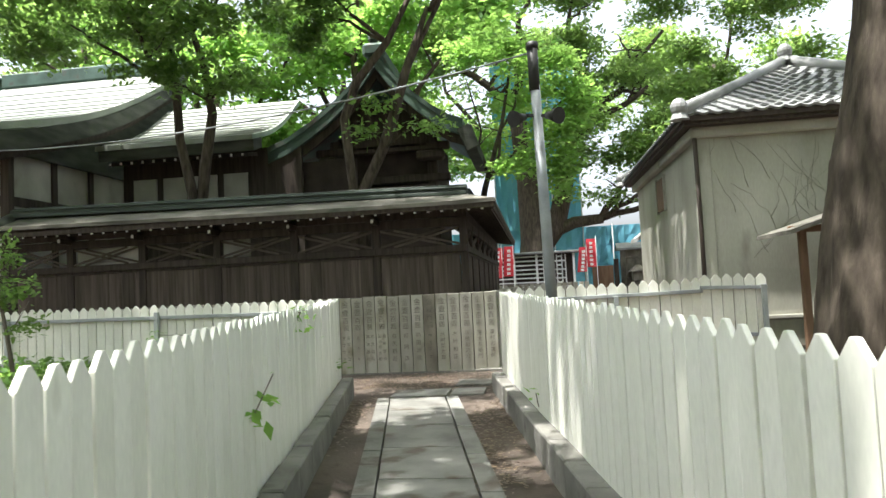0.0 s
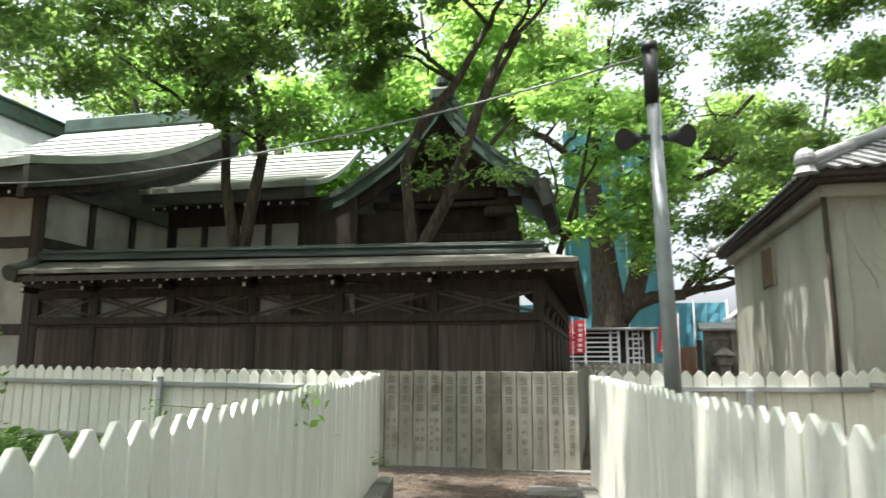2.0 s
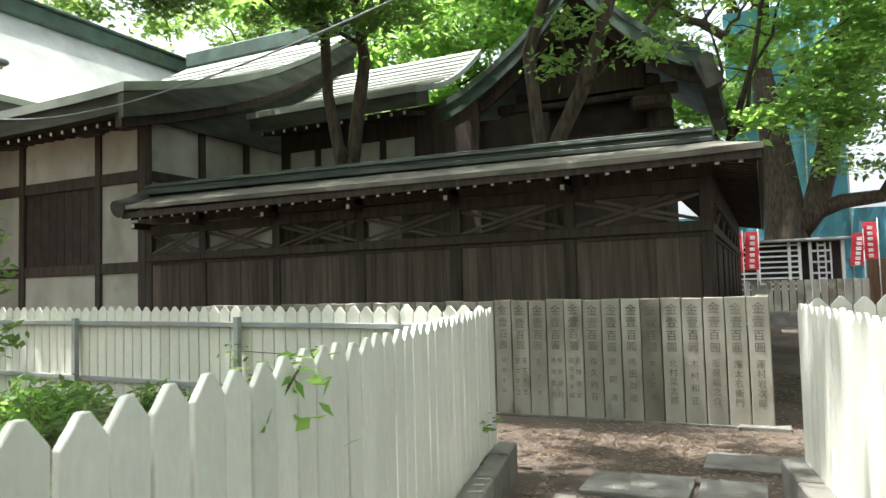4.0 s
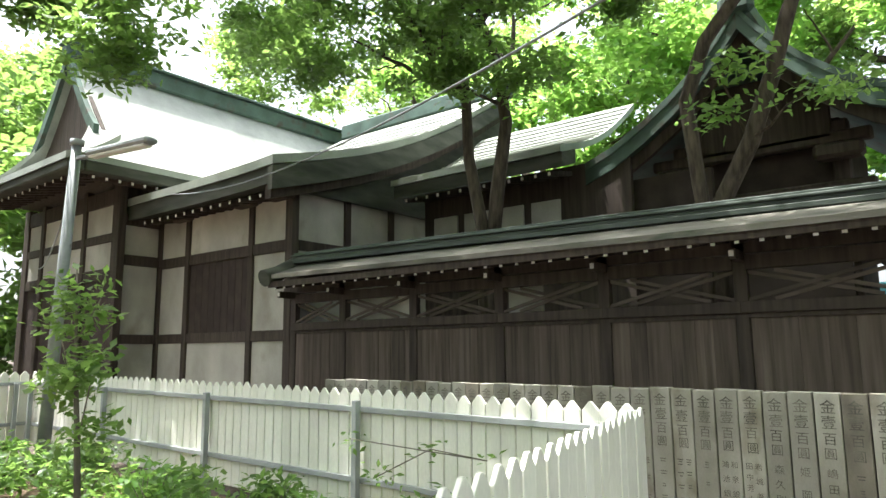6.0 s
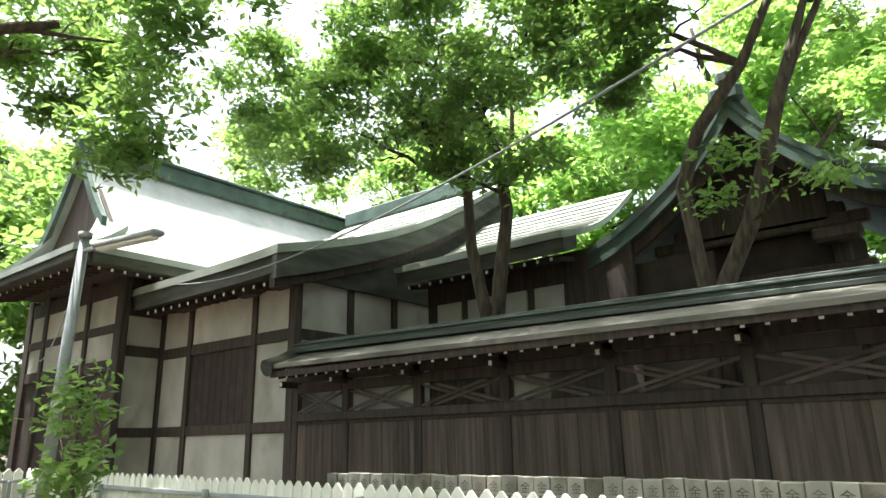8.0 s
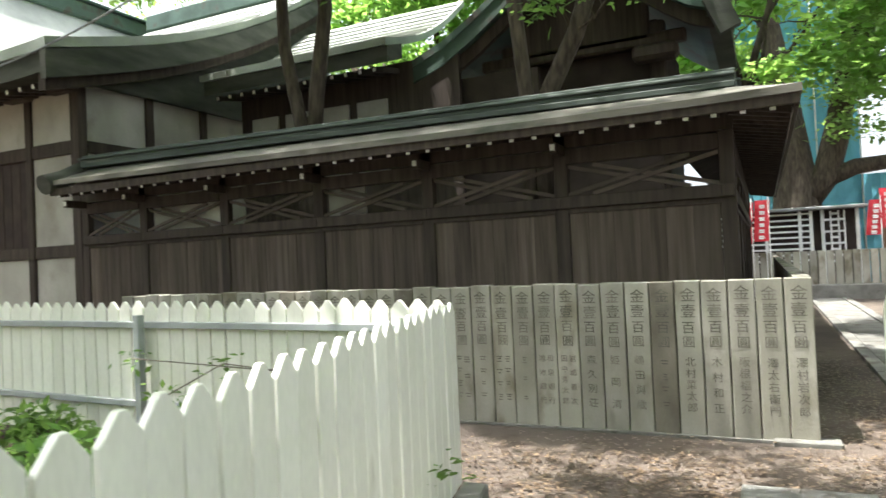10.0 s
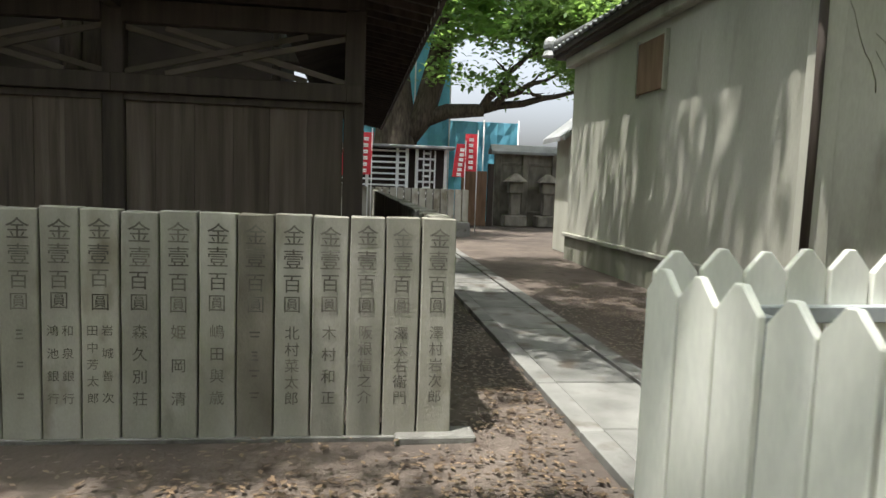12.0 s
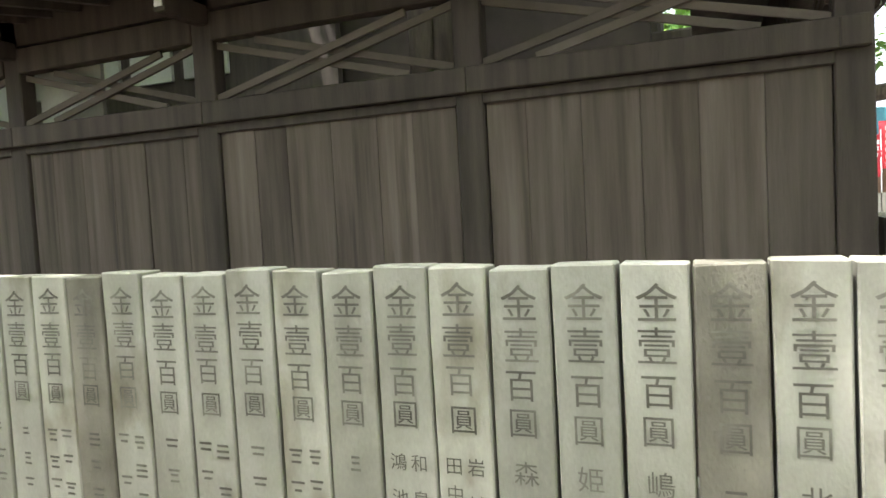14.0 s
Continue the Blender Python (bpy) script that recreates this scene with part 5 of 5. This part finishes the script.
tree("tree", "massive old tree trunk with furrowed bark beside the lane",
     [([(2.2, 5.0, 0), (2.26, 5.0, 0.7), (2.36, 5.0, 1.6), (2.64, 5.0, 3.1), (3.05, 5.0, 6.5), (3.1, 5.0, 9.5)], [0.52, 0.4, 0.35, 0.33, 0.28, 0.2])],
     [((3.0, 5, 6.4), 0.17, [(0.0, 4.4, 10.2), (5.6, 9.6, 10.2), (7, 3, 10.5), (1.2, -1.0, 10.8)]), ((3.1, 5, 9.2), 0.17, [(2.0, 9.8, 11.6), (5, 2, 12.5), (-1.0, 7.5, 11.8), (-2.5, 2.5, 12)])],
     [(0.2, 4.4, 11.0, 3.4, 3.2, 0.9), (5.6, 9.4, 10.8, 2.6, 2.4, 0.8), (6.6, 3.5, 11.2, 3.0, 3.0, 0.9), (0.2, -1.5, 11.2, 4.0, 3.2, 0.9), (1.2, 9.0, 11.9, 3.0, 2.4, 0.8), (-2.2, 0.8, 11.0, 1.8, 2.4, 0.5), (-4.2, 8.2, 12.0, 1.5, 1.2, 0.6), (-4.4, 4.0, 12.0, 2.8, 2.8, 0.8), (5.0, 11.6, 9.6, 1.6, 1.0, 0.7)],
     26000, 0.27, LEAF, BARK, 15, clump=0.2, tiers=16, rough=True)
# Added tree; its high unseen crown parts sit where their shade dapples the court.
tree("tree", "tall spreading tree by the storehouse, high crown added out of view to shade the court",
     [([(10.5, 13.2, 0), (10.3, 13.2, 4), (9.6, 13.4, 8), (8.8, 13.6, 11)], [0.42, 0.36, 0.3, 0.2])],
     [((9.8, 13.4, 7.4), 0.2, [(4.0, 14.2, 11.8), (5.0, 17.2, 12), (8, 18, 12), (1.5, 15.5, 13)]), ((8.9, 13.6, 10.6), 0.16, [(2.6, 18.5, 13.6), (5, 12.5, 13.2)])],
     [(0.2, 15.0, 13.4, 2.6, 1.8, 0.6), (-2.2, 11.7, 13.0, 2.6, 1.7, 0.5), (-3.6, 7.7, 13.2, 1.1, 0.8, 0.4), (-3.0, 14.6, 13.4, 1.8, 1.6, 0.5), (-0.4, 18.0, 14.2, 2.6, 2.4, 0.7), (3.6, 13.2, 12.6, 1.8, 1.6, 0.6), (6.4, 14.4, 8.2, 1.3, 1.0, 0.9), (8.3, 15.4, 9.4, 1.6, 1.3, 1.2), (6.8, 15.2, 10.6, 1.6, 1.3, 0.8)],
     14500, 0.24, LEAF, BARK, 17, clump=0.22, tiers=14)
tree("tree", "overhanging tree with a thick mossy limb above the bed",
     [([(-11.5, 4.6, 0), (-11.4, 4.6, 3.5), (-11.0, 4.8, 6.0), (-10.6, 5.2, 8.5)], [0.4, 0.34, 0.3, 0.18])],
     [((-11.2, 4.7, 5.0), 0.2, [(-9.3, 7.6, 6.9), (-7.6, 5.4, 9.0), (-12.5, 8.2, 8.2)]), ((-10.8, 5.0, 7.2), 0.16, [(-8.4, 8.2, 9.0), (-6.0, 4.0, 10.3)])],
     [(-10.6, 9.2, 6.4, 1.2, 0.8, 0.8), (-11.4, 9.4, 7.6, 1.8, 1.2, 0.9), (-9.2, 9.0, 8.8, 2.0, 1.4, 0.9), (-6.2, 4.4, 10.6, 3.0, 2.6, 0.9), (-12.6, 8.2, 8.8, 2.2, 1.8, 1.1), (-8.0, 6.8, 10.2, 2.6, 2.2, 0.8), (-4.6, 1.8, 11.4, 2.6, 2.4, 0.8), (-6.2, 10.5, 11.7, 2.6, 1.0, 0.5), (-10.4, 10.5, 11.7, 2.4, 1.0, 0.5), (-13.5, 9.8, 11.0, 2.0, 1.2, 0.6), (-12.0, 11.3, 11.4, 1.6, 1.0, 0.5), (-9.3, 11.4, 11.4, 1.7, 1.0, 0.5), (-7.0, 11.3, 11.4, 1.5, 1.0, 0.5), (-5.4, 9.9, 12.2, 1.9, 0.9, 0.5)],
     52000, 0.17, LEAF, BARK, 16, clump=0.2, tiers=22)
for i, (x, yy, h, s, col) in enumerate(((-30, 27, 17, 5.5, LEAF_FAR), (-21, 30, 19, 6, LEAF_FAR), (-13, 27, 17, 5.2, LEAF_LIGHT), (-6.5, 28, 17, 5, LEAF_LIGHT), (-1.5, 40, 22, 6, LEAF_FAR), (11, 40, 18, 5.5, LEAF_FAR), (17, 30, 16, 4.6, LEAF_FAR), (-36, 16, 16, 5.2, LEAF_FAR), (-26, 42, 24, 7, LEAF_LIGHT), (-12, 44, 25, 7, LEAF_FAR))):
    r = random.Random(40 + i)
    tree("tree", "tall leafy tree behind the shrine buildings", [([(x, yy, 0), (x + 0.2, yy, h * 0.3), (x - 0.2, yy, h * 0.75)], [0.4, 0.33, 0.12])],
         [((x, yy, h * 0.4), 0.2, [(x + s * 0.7, yy - 1, h * 0.65), (x - s * 0.7, yy, h * 0.7), (x, yy - s * 0.6, h * 0.85)])],
         [(x + r.uniform(-s, s) * 0.9, yy + r.uniform(-s, s) * 0.6, h * r.uniform(0.4, 0.98), s * r.uniform(0.35, 0.6), s * r.uniform(0.35, 0.55), s * r.uniform(0.2, 0.34)) for k in range(12)],
         17000, 0.34, col, BARK, 60 + i, clump=0.45, depth=1, tiers=6)

# Added trees, nearly all out of view, that hold back skylight from the sides.
for i, (x, yy) in enumerate(((-14, -9), (-7.5, -11), (-1, -10), (5.5, -11), (12, -8), (16, 1), (17, 9), (-20, -3), (-24, 6), (-31, 11), (-26.5, 14.5))):
    r = random.Random(90 + i)
    tree("tree", "broad leafy tree added to close the grounds and block low skylight", [([(x, yy, 0), (x + 0.2, yy, 4), (x, yy, 9)], [0.4, 0.33, 0.15])],
         [((x, yy, 4.5), 0.2, [(x + 2.4, yy, 8), (x - 2.4, yy, 8.5)])],
         [(x + r.uniform(-3, 3), yy + r.uniform(-2, 2), z, 3.2, 2.2, 1.3) for z in (2.2, 4, 6, 8, 10, 12)],
         8000, 0.5, LEAF, BARK, 190 + i, clump=0.5, depth=0, tiers=0)

# ---------------------------------------------------------------- low plants, litter
sap = thing("sapling", "young evergreen sapling with glossy leaves beside the lamp", "sapling")
part("stem", tube(B(), [(-5.82, 7.0, 0.15), (-5.92, 7.0, 0.9), (-6.05, 7.0, 1.6), (-6.15, 7.0, 2.35)], [0.028, 0.024, 0.016, 0.006], 8), BARK_PALE, sap)
for a, e in (((-5.95, 7.0, 1.1), (-5.6, 6.9, 1.5)), ((-6.0, 7.0, 1.4), (-6.35, 7.0, 1.85)), ((-6.08, 7.0, 1.8), (-5.85, 7.05, 2.1))):
    part("twig", tube(B(), [a, e], [0.008, 0.004], 5), BARK_PALE, sap)
leaves("foliage", [(-6.1, 7.0, 2.05, 0.2, 0.18, 0.28), (-5.82, 6.95, 1.65, 0.3, 0.22, 0.16), (-6.15, 7.0, 1.5, 0.22, 0.18, 0.16), (-5.7, 6.95, 1.2, 0.2, 0.18, 0.1), (-6.4, 7.0, 1.9, 0.16, 0.14, 0.05)], 900, 0.085, LEAF, 21, sap, clump=0.075, per=8)
ur = random.Random(5)
for i in range(34):
    x, yy = ur.uniform(-12.0, -3.4), ur.uniform(5.2, 8.8)
    if i > 26:
        x, yy = ur.uniform(-4.2, -2.9), ur.uniform(6.6, 8.7)
    if x > left_x(yy) - 0.35:
        x = left_x(yy) - 0.45
    s = ur.uniform(0.28, 0.55)
    shrub = thing("shrub", "low leafy evergreen shrub in the planting bed", "shrub", "undergrowth shrubs")
    bm = B()
    for k in range(5):
        a = ur.uniform(0, 6.28)
        tube(bm, [(x, yy, 0.18), (x + math.cos(a) * s * 0.3, yy + math.sin(a) * s * 0.3, 0.2 + s * 0.5), (x + math.cos(a) * s * 0.6, yy + math.sin(a) * s * 0.6, 0.22 + s)], [0.008, 0.006, 0.003], 5)
    part("stem", bm, BARK_PALE, shrub)
    leaves("foliage", [(x, yy, 0.3 + s * 0.45, s, s * 0.9, s * 0.5)], 420, 0.1, LEAF_LIGHT if i % 5 == 0 else LEAF, 100 + i, shrub, clump=0.1, per=12)


def climber(name, label, path, count, seed, size=0.075, leaf=LEAF_LIGHT):
    v = thing(name, label, "vine")
    part("stem", tube(B(), path, [0.005] * len(path), 5), BARK_PALE, v)
    leaves("foliage", [(*p, 0.07, 0.07, 0.06) for p in path], count, size, leaf, seed, v, clump=0.06, per=3)


yl = 3.9
climber("vine", "green climbing vine poking through the picket boards", [(left_x(yl) + 0.03, yl, 0.72), (left_x(yl + 0.15) + 0.06, yl + 0.15, 0.82), (left_x(yl + 0.5) + 0.05, yl + 0.5, 0.9)], 18, 71, 0.1)
climber("vine", "pale green vine trailing over the picket tips", [(left_x(6.1) - 0.5, 6.3, 0.9), (left_x(5.9) - 0.12, 5.95, 1.22), (left_x(5.7) + 0.02, 5.75, 1.27), (left_x(5.6) - 0.02, 5.6, 1.1)], 90, 72)
climber("vine", "leafy vine shoots by the back fence post", [(-4.9, 8.9, 0.7), (-4.4, 9.0, 0.95), (-3.9, 9.05, 0.9), (-5.4, 9.1, 0.95)], 70, 73, 0.07, LEAF)
climber("vine", "small sprig growing between the picket boards", [(right_x(6.3) - 0.03, 6.3, 0.3), (right_x(6.3) - 0.05, 6.32, 0.42)], 6, 74, 0.07)
hoop = thing("wire_hoop", "bent pale wire hoop stuck in the soil", "wire")
part("wire", tube(B(), [(1.62, 11.75, 0), (1.66, 11.85, 0.2), (1.85, 12.0, 0.3), (2.15, 12.2, 0.3)], [0.008] * 4, 6), WHITE, hoop)

lit = leaves("leaf_litter", [(-1.6, 10.3, 0.012, 2.2, 1.2, 0.006), (-2.3, 6.5, 0.012, 0.3, 2.6, 0.006), (-0.45, 6.5, 0.012, 0.35, 2.6, 0.006), (-0.2, 13.5, 0.012, 0.5, 3, 0.006), (2.2, 14, 0.012, 1.2, 4.5, 0.006)], 12000, 0.05, DRYLEAF, 31, None, flat=0.05, clump=0.09, per=5)
co = np.empty(len(lit.data.vertices) * 3)
lit.data.vertices.foreach_get("co", co)
co = co.reshape(-1, 3)
co[:, 2] = 0.008 + np.abs(co[:, 2] - 0.012) * 0.15
lit.data.vertices.foreach_set("co", co.ravel())
tagged(lit, "scattered dry brown leaves on the ground", "leaf litter", kind="stuff")
lit2 = leaves("leaf_litter", [(-7, 6.5, 0.26, 4, 2.5, 0.006)], 2500, 0.08, DRYLEAF, 32, None, flat=0.05, clump=0.12, per=5)
co = np.empty(len(lit2.data.vertices) * 3)
lit2.data.vertices.foreach_get("co", co)
co = co.reshape(-1, 3)
co[:, 2] = 0.255 + np.abs(co[:, 2] - 0.26) * 0.1
keep = co[:, 0] < -2.74 - 0.19 * (co[:, 1] - 9.2) - 0.1
co[~keep, 0] -= 3.0
lit2.data.vertices.foreach_set("co", co.ravel())
tagged(lit2, "dry leaves strewn over the planting bed", "leaf litter", kind="stuff")
